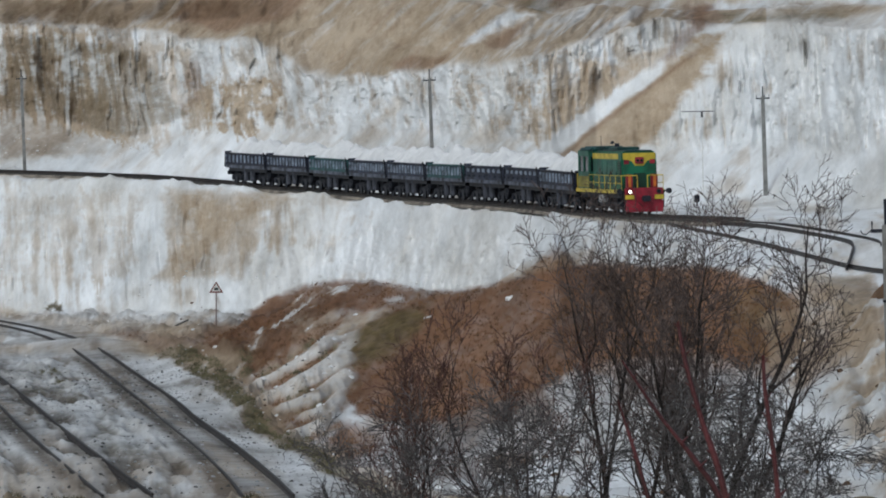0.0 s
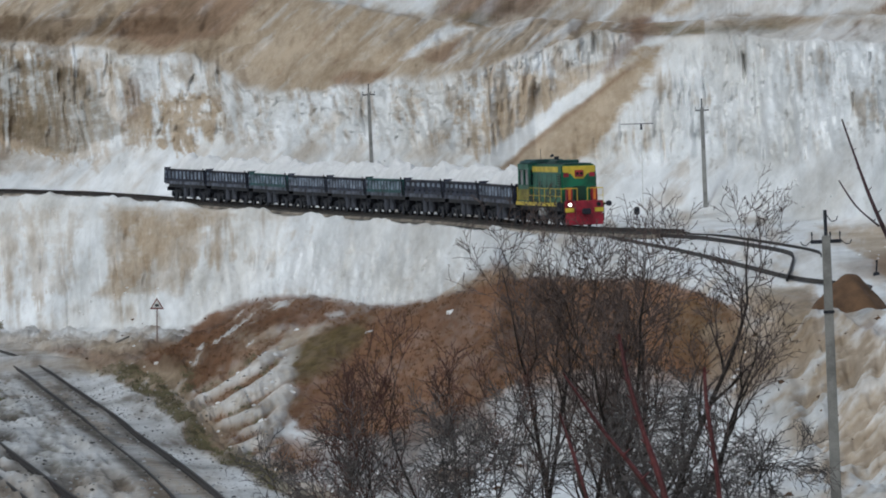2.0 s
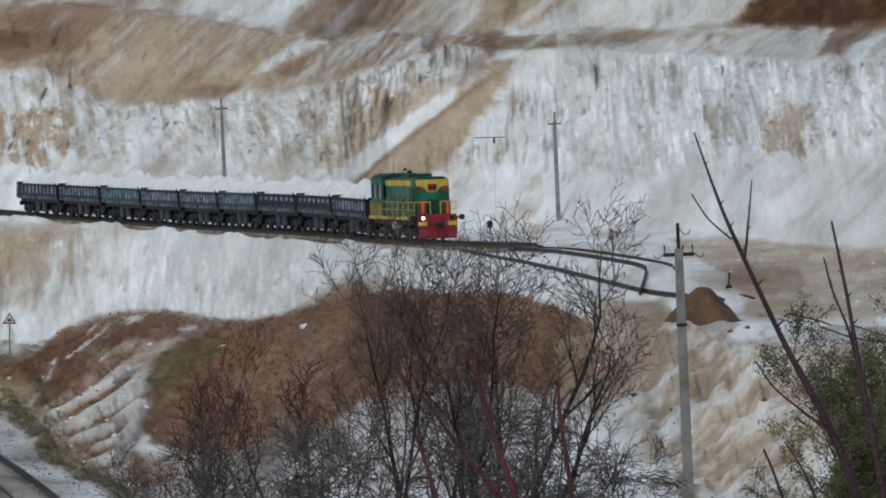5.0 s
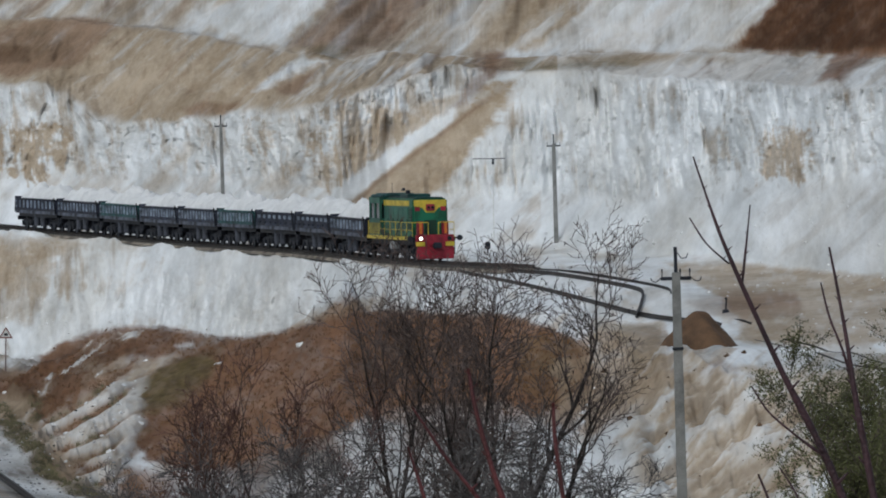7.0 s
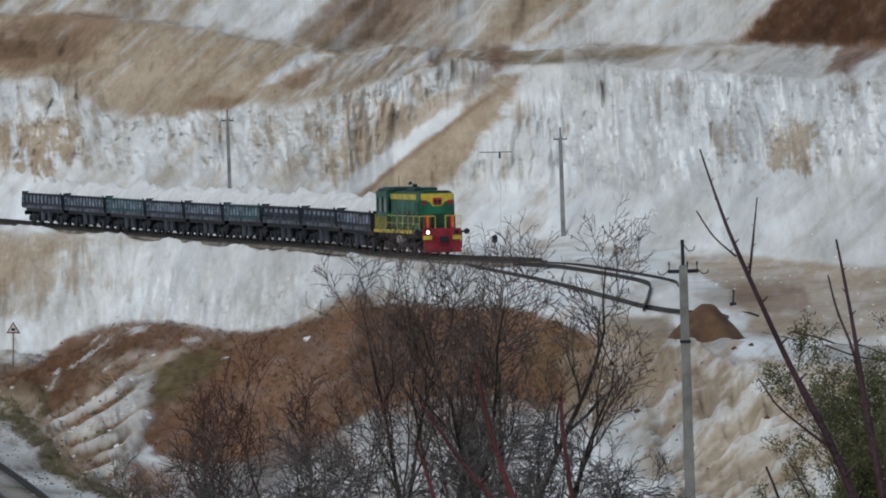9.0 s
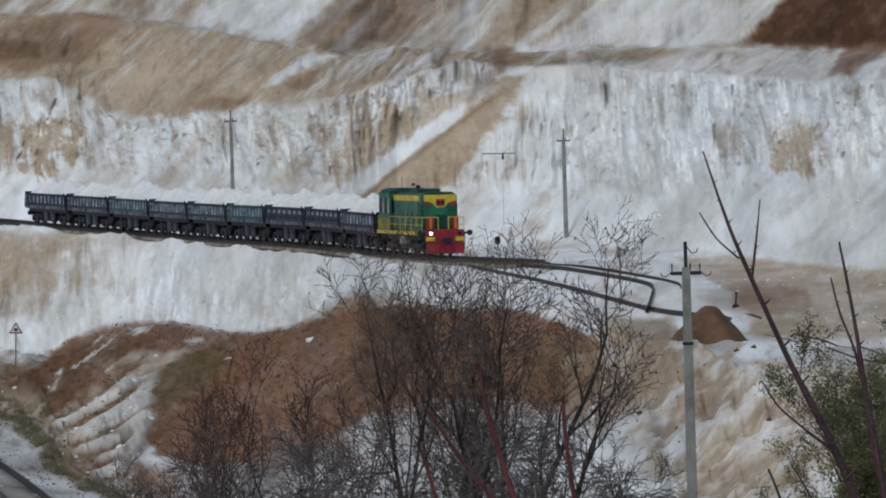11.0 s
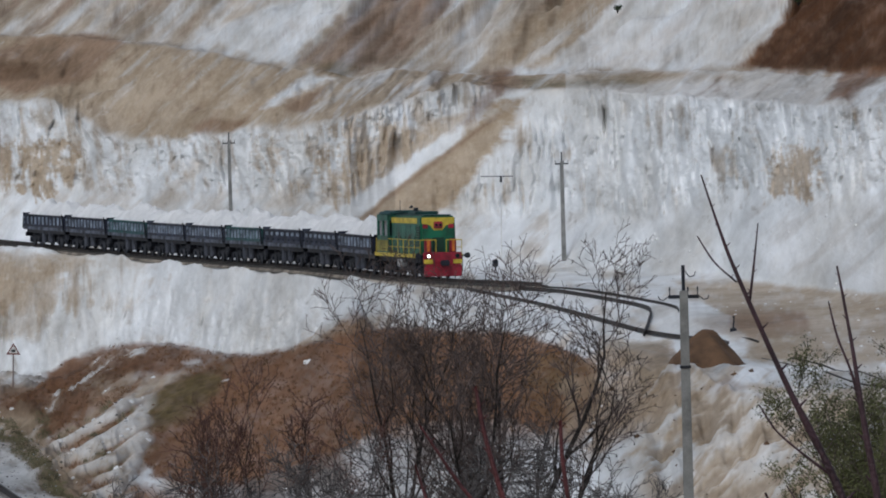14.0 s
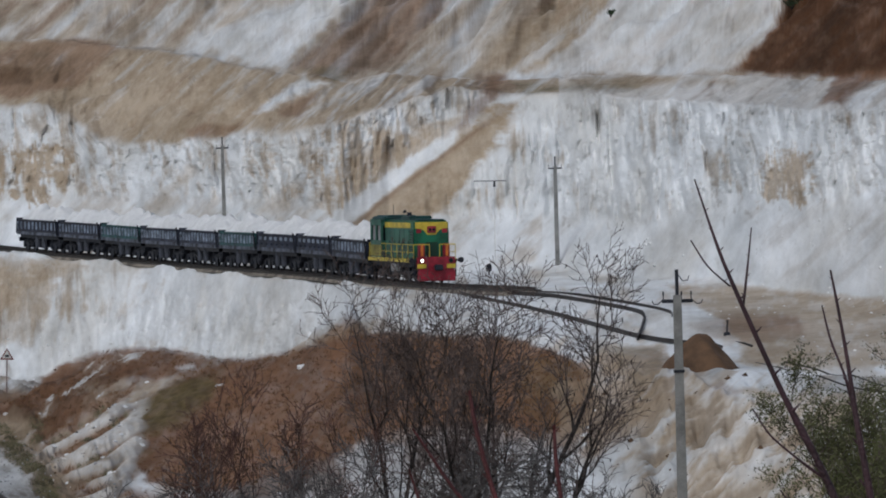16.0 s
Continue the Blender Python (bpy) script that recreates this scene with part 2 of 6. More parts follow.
bench("terrace_crest", (-7.66, 538, 18.4), (-5.64, 511, 18.4), (-5.01, 501, 18.4), (-4.37, 489, 18.4), (-3.74, 477, 17.4), (-3.1, 464, 16.8), (-2.46, 450, 15.6), (-1.82, 436, 14.6), (-1.06, 419, 13.6), (-0.54, 423, 14.2), (0.1, 423, 13.9), (0.74, 420, 13.5), (1.38, 416, 13.8), (2.33, 398, 13.9), (3.29, 377, 13.7), (4.25, 357, 13.2), (5.52, 329, 13))
bench("terrace_back", (-7.66, 560, 18.4), (-5.64, 533, 18.5), (-5.01, 523, 18.5), (-4.37, 511, 18.4), (-3.74, 499, 17.4), (-3.1, 486, 16.8), (-2.46, 472, 15.6), (-1.82, 458, 14.5), (-1.06, 441, 13.5), (-0.54, 445, 14.1), (0.1, 445, 13.8), (0.74, 442, 13.4), (1.38, 438, 13.6), (2.33, 420, 13.8), (3.29, 399, 13.6), (4.25, 379, 13.1), (5.52, 351, 12.9))
bench("upper_top", (-7.66, 660, 46.2), (-5.64, 633, 44.6), (-5.01, 623, 44), (-4.37, 611, 43.3), (-3.74, 599, 42.6), (-3.1, 586, 41.8), (-2.46, 572, 41.1), (-1.82, 558, 40.3), (-1.06, 541, 39.3), (-0.54, 545, 39.5), (0.1, 545, 39.3), (0.74, 542, 39.1), (1.38, 538, 38.8), (2.33, 520, 37.8), (3.29, 499, 36.6), (4.25, 479, 35.5), (5.52, 451, 34))
bench("far_plain", (-7.66, 1500, 45), (5.52, 1500, 45))
MAIN_LINE = [(-78.6, 487.0), (-65.3, 472.2), (-55.0, 459.9), (-46.5, 448.7), (-40.0, 438.6), (-34.4, 428.1), (-30.0, 418.8), (-25.8, 409.4), (-21.9, 399.9), (-18.3, 390.4), (-14.8, 380.7), (-11.5, 371.0), (-8.3, 361.3), (-5.5, 351.4), (-2.8, 341.5), (0.6, 329.4), (4.0, 317.9), (7.7, 305.4), (10.2, 293.7), (12.1, 281.8), (11.8, 272.8), (11.2, 264.9)]
BRANCH_LINE = [(-1.5, 345.2), (0.6, 333.5), (2.3, 321.0), (4.0, 311.2), (7.1, 295.7), (9.8, 278.1), (12.1, 262.0), (14.8, 248.1)]
SPUR_LINE = [(15.8, 240.7), (17.5, 235.6), (18.9, 219.4), (21.8, 213.4)]
PIT_LINE = [(-59.8, 437.7), (-44.5, 361.8), (-37.8, 324.3), (-31.9, 291.0), (-22.3, 227.9), (-16.5, 190.8), (-13.4, 168.2), (-11.5, 152.1)]
SIDING_LINE = [(-43.5, 313.2), (-33.6, 255.6), (-25.2, 205.5), (-19.3, 172.2), (-15.9, 153.4)]
RISE = (-34.4, 306.1)
# chalk tongues on the mound's flank: bearing and elevation at both ends, half width, in degrees
TONGUES = [(-3.62, -3.59, -4.59, -4.11, 0.07), (-3.40, -3.74, -4.70, -4.36, 0.11), (-3.43, -3.99, -4.34, -4.40, 0.09), (-3.48, -4.21, -4.03, -4.47, 0.08), (-3.52, -4.40, -4.20, -4.68, 0.07)]
# soil areas: soil, strength, 1 where streaked down a face, corners as (bearing, elevation) from the lookout
AREAS = []


def area(soil, strength, streaked, *corners):
    AREAS.append((soil, strength, streaked, corners))


area("sand", 0.8, 0, (-7.23, 0.35), (-3.93, 0.29), (-3.68, -0.1), (-4.19, -0.17), (-4.7, -0.08), (-5.97, 0.02), (-6.48, 0.14), (-7.24, 0.17))
area("brown", 0.7, 0, (-7.23, 0.35), (-3.93, 0.29), (-4.25, -0.03), (-4.7, -0.07), (-5.97, 0.07), (-6.48, 0.18), (-7.24, 0.21))
area("sand", 0.85, 1, (-7.24, 0.16), (-6.48, 0.08), (-5.97, -0.07), (-6.06, -0.95), (-5.81, -1.28), (-6.32, -1.16), (-6.69, -0.97), (-7.26, -0.87))
area("brown", 0.22, 1, (-7.24, 0.1), (-6.86, -0.04), (-6.43, -0.43), (-6.25, -1.07), (-6.69, -0.93), (-7.26, -0.86))
area("sand", 0.55, 1, (-6.01, -0.09), (-5.15, -0.15), (-5.03, -0.65), (-5.43, -1.28), (-6.06, -1.23))
area("brown", 0.4, 1, (-5.22, -0.33), (-4.88, -0.3), (-4.9, -0.72), (-5.16, -0.9))
area("sand", 0.75, 1, (-5.1, -0.7), (-4.58, -0.56), (-4.17, -0.6), (-4.08, -0.92), (-4.21, -1.19), (-4.72, -1.2), (-5.14, -1.11))
area("sand", 0.8, 1, (-4.97, -0.6), (-4.46, -0.58), (-4.05, -0.53), (-4.27, -1.17), (-4.98, -1.17))
area("sand", 0.95, 0, (-3.78, -0.22), (-3.45, -0.59), (-2.87, -0.6), (-2.62, -0.49), (-2.17, -0.46), (-1.85, -0.34), (-1.49, 0.06), (-1.2, 0.07), (-1.39, 0.2), (-2.29, 0.3), (-3.11, 0.43), (-4, 0.6), (-4.96, 0.58), (-7.48, 0.58), (-7.49, 0.2), (-4.96, -0.09), (-4.2, -0.12))
area("brown", 0.6, 0, (-4.58, 0.57), (-4, 0.61), (-3.53, 0.53), (-3.69, 0.35), (-4.07, 0.04), (-4.84, -0.06), (-5.34, 0.12), (-5.09, 0.4))
area("brown", 0.55, 0, (-2.87, -0.45), (-2.61, -0.36), (-2.17, -0.4), (-2.42, -0.52), (-2.78, -0.55))
area("chalk", 0.85, 0, (-2.85, 0.61), (-2.15, 0.82), (-1.35, 1.03), (-1.26, 1.22), (-0.62, 1.22), (-0.82, 1.03), (-1.71, 0.29), (-2.06, 0.29), (-2.5, 0.47))
area("brown", 0.6, 0, (-1.71, 0.23), (-1.09, 0.75), (-0.73, 1.03), (-0.55, 1.21), (0.34, 1.21), (0.15, 1.02), (0.08, 0.81), (-0.56, 0.28), (-1.01, 0.09), (-1.36, 0.16))
area("grass", 0.5, 0, (-1.52, 0.23), (-1.14, 0.26), (-0.88, 0.17), (-1.14, 0.07))
area("sand", 0.95, 0, (0.42, 0.18), (0.87, 0.66), (1.39, 1), (1.55, 1.19), (2.26, 1.18), (2.06, 1), (1.66, 0.6), (1.21, 0.17))
area("chalk", 0.65, 0, (1.21, 0.17), (1.66, 0.6), (2.06, 1), (2.26, 1.18), (4.1, 1.16), (3.91, 0.88), (3.33, 0.14), (2.37, 0.1))
area("brown", 1, 0, (3.28, 0.13), (3.62, 0.39), (3.94, 0.85), (4.01, 1.23), (5.88, 1.2), (5.87, -0), (5.03, 0.01), (4.47, 0.06), (3.97, 0.07))
area("chalk", 0.95, 0, (-1.49, 0.17), (-1.19, 0.07), (-1.43, -0.03), (-1.85, -0.21), (-2.07, -0.27), (-1.78, -0.05))
area("brown", 0.6, 0, (-1.78, -0.21), (-1.4, -0.04), (-1.27, -0.03), (-1.53, -0.34), (-1.78, -0.3))
area("brown", 0.8, 0, (4.54, 0.08), (4.85, 0.03), (4.6, -0.21), (4.31, -0.25))
area("sand", 0.85, 0, (1.48, 0.08), (2.37, 0.11), (2.88, 0.08), (2.31, -0.04), (1.8, -0.05))
area("brown", 0.5, 0, (0.46, 0.15), (0.78, 0.13), (0.97, -0.01), (0.65, -0.17), (0.46, -0.01))
area("grass", 0.45, 0, (0.84, 0.06), (1.16, 0.07), (1.41, -0.02), (1.03, -0.11))
area("sand", 0.85, 1, (3.65, -0.83), (3.89, -0.74), (4.28, -0.7), (4.25, -1.32), (4.06, -1.35), (3.66, -1.27))
area("sand", 0.55, 1, (3.08, -0.8), (3.32, -0.74), (3.38, -1.06), (3.13, -1.22))
area("sand", 0.8, 1, (-1.54, -1.11), (-1.21, -0.41), (-0.86, -0.35), (-0.06, -0.51), (-0.06, -0.63), (-1.16, -1.35))
area("sand", 0.7, 1, (-2.17, -0.62), (-1.85, -0.59), (-1.86, -0.94), (-2.11, -1))
area("sand", 0.8, 0, (-0.25, -0.44), (0.07, -0.36), (0.33, -0.29), (0.13, -0.55), (-0.13, -0.65))
area("sand", 1, 0, (-0.9, -1.48), (0.13, -0.68), (0.58, -0.23), (1, -0.17), (0.45, -0.85), (0.15, -1.41), (-0.26, -1.57))
area("chalk", 1, 0, (-1.17, -1.45), (-0.58, -1.01), (-0.01, -0.6), (0.13, -0.66), (-0.52, -1.15), (-0.9, -1.45))
area("sand", 0.4, 0, (-3.07, -1.06), (-2.78, -0.8), (-2.68, -0.9), (-3.14, -1.31), (-3.46, -1.43))
area("sand", 0.35, 0, (-1.99, -1.32), (-1.6, -1.01), (-1.41, -1.07), (-1.8, -1.45))
area("sand", 0.7, 0, (-5.44, -1.8), (-4.23, -1.87), (-3.94, -1.96), (-4.68, -2.22), (-5.07, -2.66), (-5.34, -2.91), (-5.59, -2.81), (-5.13, -2.24))
area("sand", 0.4, 1, (-6.46, -1.77), (-5.63, -1.85), (-5.84, -2.74), (-6.35, -2.85))
area("sand", 0.85, 0, (2.53, -2.26), (3.62, -2.28), (5, -2.44), (5.83, -2.61), (5.83, -3.19), (3.92, -3.22), (3.28, -3.15), (3.48, -3), (3.23, -2.7), (2.72, -2.38))
area("brown", 0.35, 0, (3.1, -2.65), (4.06, -2.62), (4.18, -2.78), (3.29, -2.83))
area("chalk", 0.7, 0, (2.21, -2.37), (2.78, -2.47), (3.23, -2.7), (3.03, -2.96), (2.52, -2.92), (2.27, -2.69))
area("gravel", 0.55, 0, (-8.59, -3.44), (-7.32, -3.47), (-6.5, -3.65), (-4.8, -5), (-4.3, -5.45), (-8.64, -5.34))
area("chalk", 0.7, 0, (-6.31, -3.81), (-5.94, -4.08), (-4.87, -5.03), (-5.13, -5.08), (-5.88, -4.46), (-6.44, -4))
area("chalk", 0.6, 0, (-6.95, -3.73), (-6.63, -3.8), (-5.7, -4.78), (-5.45, -5.11), (-5.89, -4.97), (-6.58, -4.25))
area("sand", 0.85, 0, (-8.59, -3.56), (-7.32, -3.55), (-6.94, -3.52), (-5.8, -3.51), (-5.42, -3.67), (-6.06, -3.75), (-6.75, -3.64), (-7.33, -3.66))
area("sand", 0.7, 0, (-7.32, -3.14), (-6.43, -3.24), (-5.41, -3.29), (-4.64, -3.34), (-4.77, -3.53), (-5.86, -3.5), (-6.5, -3.49), (-7.32, -3.21))
area("sand", 0.9, 0, (-7.36, -5.06), (-6.97, -4.85), (-5.89, -5.1), (-4.81, -5.09), (-4.36, -5.26), (-4.05, -5.49), (-7.37, -5.41))
area("gravel", 0.9, 0, (-6.47, -3.59), (-6.08, -3.63), (-5.24, -4.3), (-4.48, -5), (-4.17, -5.34), (-4.62, -5.33), (-4.93, -4.9), (-5.62, -4.37), (-6.12, -3.91))
area("chalk", 0.95, 0, (-6.02, -3.64), (-5.23, -4.16), (-4.61, -4.69), (-4.01, -5.14), (-3.72, -5.4), (-4.11, -5.39), (-4.48, -4.97), (-5.24, -4.27))
area("grass", 0.3, 0, (-5.23, -4.09), (-4.66, -4.31), (-4.54, -4.56), (-4.03, -4.85), (-3.72, -5.21), (-3.91, -5.21), (-4.61, -4.65), (-5.17, -4.17))
area("sand", 0.75, 0, (-6.05, -3.51), (-5.41, -3.35), (-4.51, -3.39), (-4, -3.29), (-3.1, -3.21), (-3.37, -3.62), (-4.66, -4.2), (-5.23, -3.87), (-5.67, -3.76))
area("brown", 0.6, 0, (-6.18, -3.43), (-5.79, -3.38), (-5.54, -3.48), (-5.92, -3.52))
area("brown", 0.6, 0, (-4.77, -3.43), (-4.32, -3.35), (-4, -3.39), (-4.52, -3.57), (-4.91, -3.72), (-5.16, -3.84), (-5.22, -3.71))
area("brown", 0.6, 0, (-4.97, -3.94), (-4.46, -3.7), (-4.13, -3.54), (-3.84, -3.48), (-4.27, -3.8), (-4.79, -4.1))
area("brown", 0.55, 0, (-5.86, -3.5), (-5.22, -3.45), (-4.58, -3.4), (-4, -3.42), (-3.49, -3.36), (-3.75, -3.61), (-4.33, -3.92), (-4.79, -4.17), (-5.17, -4.09), (-5.42, -3.77))
area("sand", 0.7, 0, (-5.23, -3.77), (-4.65, -3.61), (-4.33, -3.54), (-4.59, -3.79), (-4.91, -3.94))
area("sand", 0.7, 0, (-4.26, -3.54), (-3.75, -3.33), (-3.23, -3.25), (-3.49, -3.43), (-4.01, -3.64))
area("brown", 0.95, 0, (-4.57, -3.47), (-4.48, -3.23), (-4.28, -3.07), (-3.94, -2.95), (-3.53, -2.89), (-2.89, -2.93), (-2.49, -3.05), (-2.85, -3.22), (-3.42, -3.26), (-3.74, -3.22), (-3.87, -3.33), (-4.26, -3.45))
area("sand", 0.65, 0, (-4, -3.29), (-3.74, -3.2), (-3.42, -3.17), (-3.68, -3.36), (-4, -3.45))
area("brown", 0.75, 0, (-4.76, -4.39), (-4.53, -4.01), (-3.49, -3.56), (-3.18, -3.82), (-3.25, -4.39), (-3.77, -4.64), (-4.54, -4.59))
area("brown", 0.97, 0, (-3.35, -4.42), (-3.47, -4.2), (-3.5, -3.94), (-3.6, -3.81), (-3.75, -3.73), (-3.36, -3.46), (-2.91, -3.22), (-2.51, -3.04), (-2.1, -3.04), (-1.55, -2.92), (-0.98, -2.72), (-0.28, -2.76), (0.68, -2.82), (1.25, -2.95), (1.79, -3.2), (1.72, -3.65), (1.17, -3.96), (0.34, -4.2), (-0.95, -4.47), (-1.98, -4.61), (-2.75, -4.57))
area("grass", 0.4, 0, (-3.76, -3.81), (-3.23, -3.4), (-2.72, -3.22), (-2.46, -3.32), (-2.86, -3.82), (-3.24, -3.91))
area("sand", 0.8, 0, (-1.53, -2.9), (-1.17, -2.65), (-0.88, -2.61), (-0.85, -2.74), (-1.24, -2.88))
area("grass", 0.55, 0, (-5.29, -3.63), (-4.27, -3.65), (-4.6, -4.16), (-4.17, -4.74), (-4.67, -4.66), (-5.05, -4.34))
area("brown", 0.4, 0, (-5.03, -3.32), (-4.27, -3.4), (-3.37, -3.35), (-3.76, -3.67), (-4.66, -3.71), (-5.04, -3.64))
area("chalk", 0.9, 0, (-4.28, -4.59), (-3.77, -4.41), (-3.37, -4.25), (-3.26, -4.51), (-2.43, -4.61), (-2.88, -4.85), (-3.78, -4.8))
area("chalk", 0.9, 0, (-2.97, -3.12), (-2.77, -3.07), (-2.75, -3.14), (-2.91, -3.17))
area("brown", 0.6, 0, (-3.51, -4.48), (-2.49, -4.57), (-0.95, -4.37), (-0.83, -4.88), (-1.86, -5.19), (-2.89, -5.17), (-3.78, -4.83))
area("gravel", 0.6, 0, (-3.91, -4.95), (-2.88, -4.85), (-1.85, -4.8), (-1.61, -5.54), (-3.92, -5.49))
area("chalk", 0.8, 0, (-1.21, -4.69), (-0.56, -4.38), (0.34, -4.2), (1.23, -4.22), (2.25, -4.42), (2.66, -5.6), (-1.61, -5.54))
area("brown", 0.5, 0, (0.99, -3.64), (1.63, -3.39), (1.88, -3.65), (1.62, -4.03), (1.1, -4.21), (0.66, -4.21))
area("chalk", 0.7, 0, (-1.2, -4.18), (-0.81, -3.93), (-0.43, -4.06), (-0.31, -4.38), (-0.95, -4.5))
area("sand", 0.75, 0, (1.75, -2.94), (2.58, -2.92), (2.64, -3.46), (2.12, -3.96), (1.73, -4.21), (1.55, -3.83), (1.94, -3.32))
area("grass", 0.4, 0, (1.94, -2.97), (2.52, -2.98), (2.58, -3.33), (2.19, -3.46))
area("sand", 0.8, 0, (2.05, -4.22), (2.63, -3.78), (3.47, -3.41), (4.04, -3.48), (3.47, -3.6), (2.76, -3.97))
area("sand", 0.6, 0, (2.82, -4.1), (3.53, -3.79), (4.23, -3.87), (4.21, -5.08), (2.81, -5.06))
area("chalk", 0.8, 0, (2.7, -3.65), (3.41, -3.47), (4.04, -3.61), (3.46, -3.79), (2.82, -3.97))
area("brown", 0.35, 0, (2.89, -3.47), (3.22, -3.34), (3.47, -3.47), (3.08, -3.6))
area("grass", 0.35, 0, (0.93, -3), (1.63, -3.14), (1.82, -3.59), (1.3, -3.96), (0.86, -3.64))
area("sand", 0.5, 0, (1.24, -3.39), (1.82, -3.27), (1.94, -3.91), (1.42, -4.15))
area("sand", 0.45, 0, (-5.51, -1.86), (-4.24, -1.92), (-4.37, -2.44), (-4.64, -2.85), (-5.4, -2.8))
area("sand", 0.35, 1, (-7.28, -1.81), (-6.4, -1.86), (-6.48, -2.72), (-6.93, -2.97), (-7.31, -2.83))
area("sand", 0.3, 0, (-3.22, -2.27), (-2.33, -2.35), (-3.11, -2.85), (-3.49, -2.91))
area("chalk", 0.9, 0, (-2.9, -2.04), (-1.24, -2.2), (-0.73, -2.39), (-0.86, -2.58), (-1.38, -2.76), (-2.28, -2.9), (-3.43, -2.84), (-3.94, -2.86), (-4.19, -2.69), (-3.42, -2.46))
area("sand", 0.5, 0, (-1.22, -2.84), (-0.86, -2.62), (-0.57, -2.55), (-0.55, -2.69), (-0.93, -2.82))
area("sand", 0.5, 1, (-5.39, -1.86), (-4.18, -1.99), (-3.67, -2.1), (-4, -2.51), (-4.89, -2.55))
area("brown", 0.3, 0, (1.62, -3.03), (2.58, -3.01), (2.74, -3.46), (2.12, -4.09), (1.6, -4.28), (1.35, -4.08))
area("sand", 0.5, 0, (2.77, -3.53), (4.93, -3.49), (4.93, -3.87), (3.91, -3.8), (3.27, -4.24), (2.88, -4.68), (2.79, -4.23))
area("sand", 0.5, 0, (-4.63, -4.35), (-4.34, -4.13), (-4.53, -4.06), (-4.14, -3.8), (-3.65, -3.6), (-3.34, -3.74), (-3.37, -4.25), (-3.9, -4.44), (-4.29, -4.4))
area("brown", 0.35, 0, (-4.92, -4.61), (-4.35, -4.46), (-3.38, -4.48), (-2.88, -4.78), (-3.78, -5.02), (-4.42, -4.81))
area("grass", 0.35, 0, (-3.76, -3.81), (-3.23, -3.4), (-2.72, -3.22), (-2.46, -3.32), (-2.86, -3.7), (-3.24, -3.91))
area("gravel", 0.4, 0, (-4.67, -4.62), (-3.77, -4.7), (-3.27, -5.22), (-3.79, -5.35), (-4.29, -4.94))
area("brown", 0.35, 0, (2.84, -2.7), (3.29, -2.58), (4.06, -2.62), (4.18, -2.85), (3.48, -2.93), (3.1, -2.86))
area("sand", 0.4, 0, (3.22, -2.96), (4.24, -2.97), (4.94, -3.17), (4.94, -3.37), (3.92, -3.22))
area("sand", 0.6, 0, (-1.44, -1.21), (-0.89, -0.66), (-0.51, -0.46), (-0.05, -0.51), (-0.58, -0.96), (-1.22, -1.43))
area("chalk", 1, 0, (-1.21, -1.5), (-0.58, -0.99), (-0.02, -0.59), (0.13, -0.64), (-0.49, -1.14), (-0.97, -1.5))
# left edge: dark soil, deepened further by lens vignetting painted into the colour
area("stain_and_dimming", 0.75, 0, (-7.23, 0.35), (-4.56, 0.3), (-4.57, 0.1), (-5.97, 0.06), (-7.24, 0.05))
area("grass", 0.3, 0, (-7.24, -0.03), (-6.42, -0.11), (-5.66, -0.25), (-5.17, -0.97), (-5.81, -1.24), (-6.31, -1.07), (-7.26, -0.86))
area("stain_and_dimming", 0.4, 0, (-7.24, -0.03), (-6.42, -0.11), (-5.66, -0.25), (-5.17, -0.97), (-5.81, -1.24), (-6.31, -1.07), (-7.26, -0.86))
area("sand", 0.5, 0, (-7.26, -0.86), (-6.69, -0.93), (-6, -1.27), (-6.13, -1.42), (-7.28, -1.46))
area("stain_and_dimming", 0.6, 0, (-7.26, -0.86), (-6.69, -0.93), (-6.4, -1.2), (-6.6, -1.4), (-7.28, -1.46))
# dark reddish soil at the upper right
area("stain_and_dimming", 0.9, 0, (3.4, 0.11), (3.85, 0.6), (4, 1.2), (5.9, 1.2), (5.9, 0.1), (5.04, 0.1))
area("grass", 0.45, 0, (1.1, -0.08), (1.35, 0.04), (1.99, 0.09), (2.44, 0.05), (2.25, -0.06), (1.74, -0.04))
area("sand", 0.5, 0, (1, -0.02), (1.35, 0.06), (1.99, 0.11), (3.4, 0.06), (3.4, -0.02), (2.25, -0.02), (1.74, 0))
area("brown", 0.6, 0, (0.32, -0.45), (0.58, -0.3), (0.81, 0.11), (0.65, 0.15), (0.46, -0.1), (0.13, -0.54))
area("brown", 0.7, 0, (4.47, -0.2), (4.79, 0.08), (5.04, 0.04), (4.6, -0.27))
area("grass", 0.3, 0, (-3.76, -3.73), (-2.92, -3.24), (-2.35, -3.12), (-2.93, -3.68), (-3.58, -3.99))
area("brown", 0.6, 0, (-1.55, -2.95), (-1.0, -2.52), (-0.8, -2.7), (-0.7, -2.95), (-1.2, -3.05))
area("chalk", 0.3, 0, (-1.99, -4.66), (-1.22, -4.26), (-0.63, -3.86), (0.07, -3.8), (0.71, -3.81), (1.29, -4.08), (1.86, -4.28), (1.34, -4.97), (-1.87, -4.92))
area("brown", 0.4, 0, (-1.28, -4.16), (-0.62, -3.41), (0.08, -3.23), (0.72, -3.24), (1.36, -3.57), (1.42, -3.95), (0.71, -3.81), (0.07, -3.84), (-0.57, -3.95))
area("gravel", 0.45, 0, (-3.14, -4.7), (-1.21, -4.16), (0.07, -3.87), (1.03, -4.01), (1.01, -4.97), (-3.15, -4.89))
area("brown", 0.3, 0, (-5.03, -3.38), (-4.45, -3.2), (-3.37, -3.1), (-2.99, -3.24), (-3.63, -3.48), (-4.66, -3.96), (-5.04, -3.83))
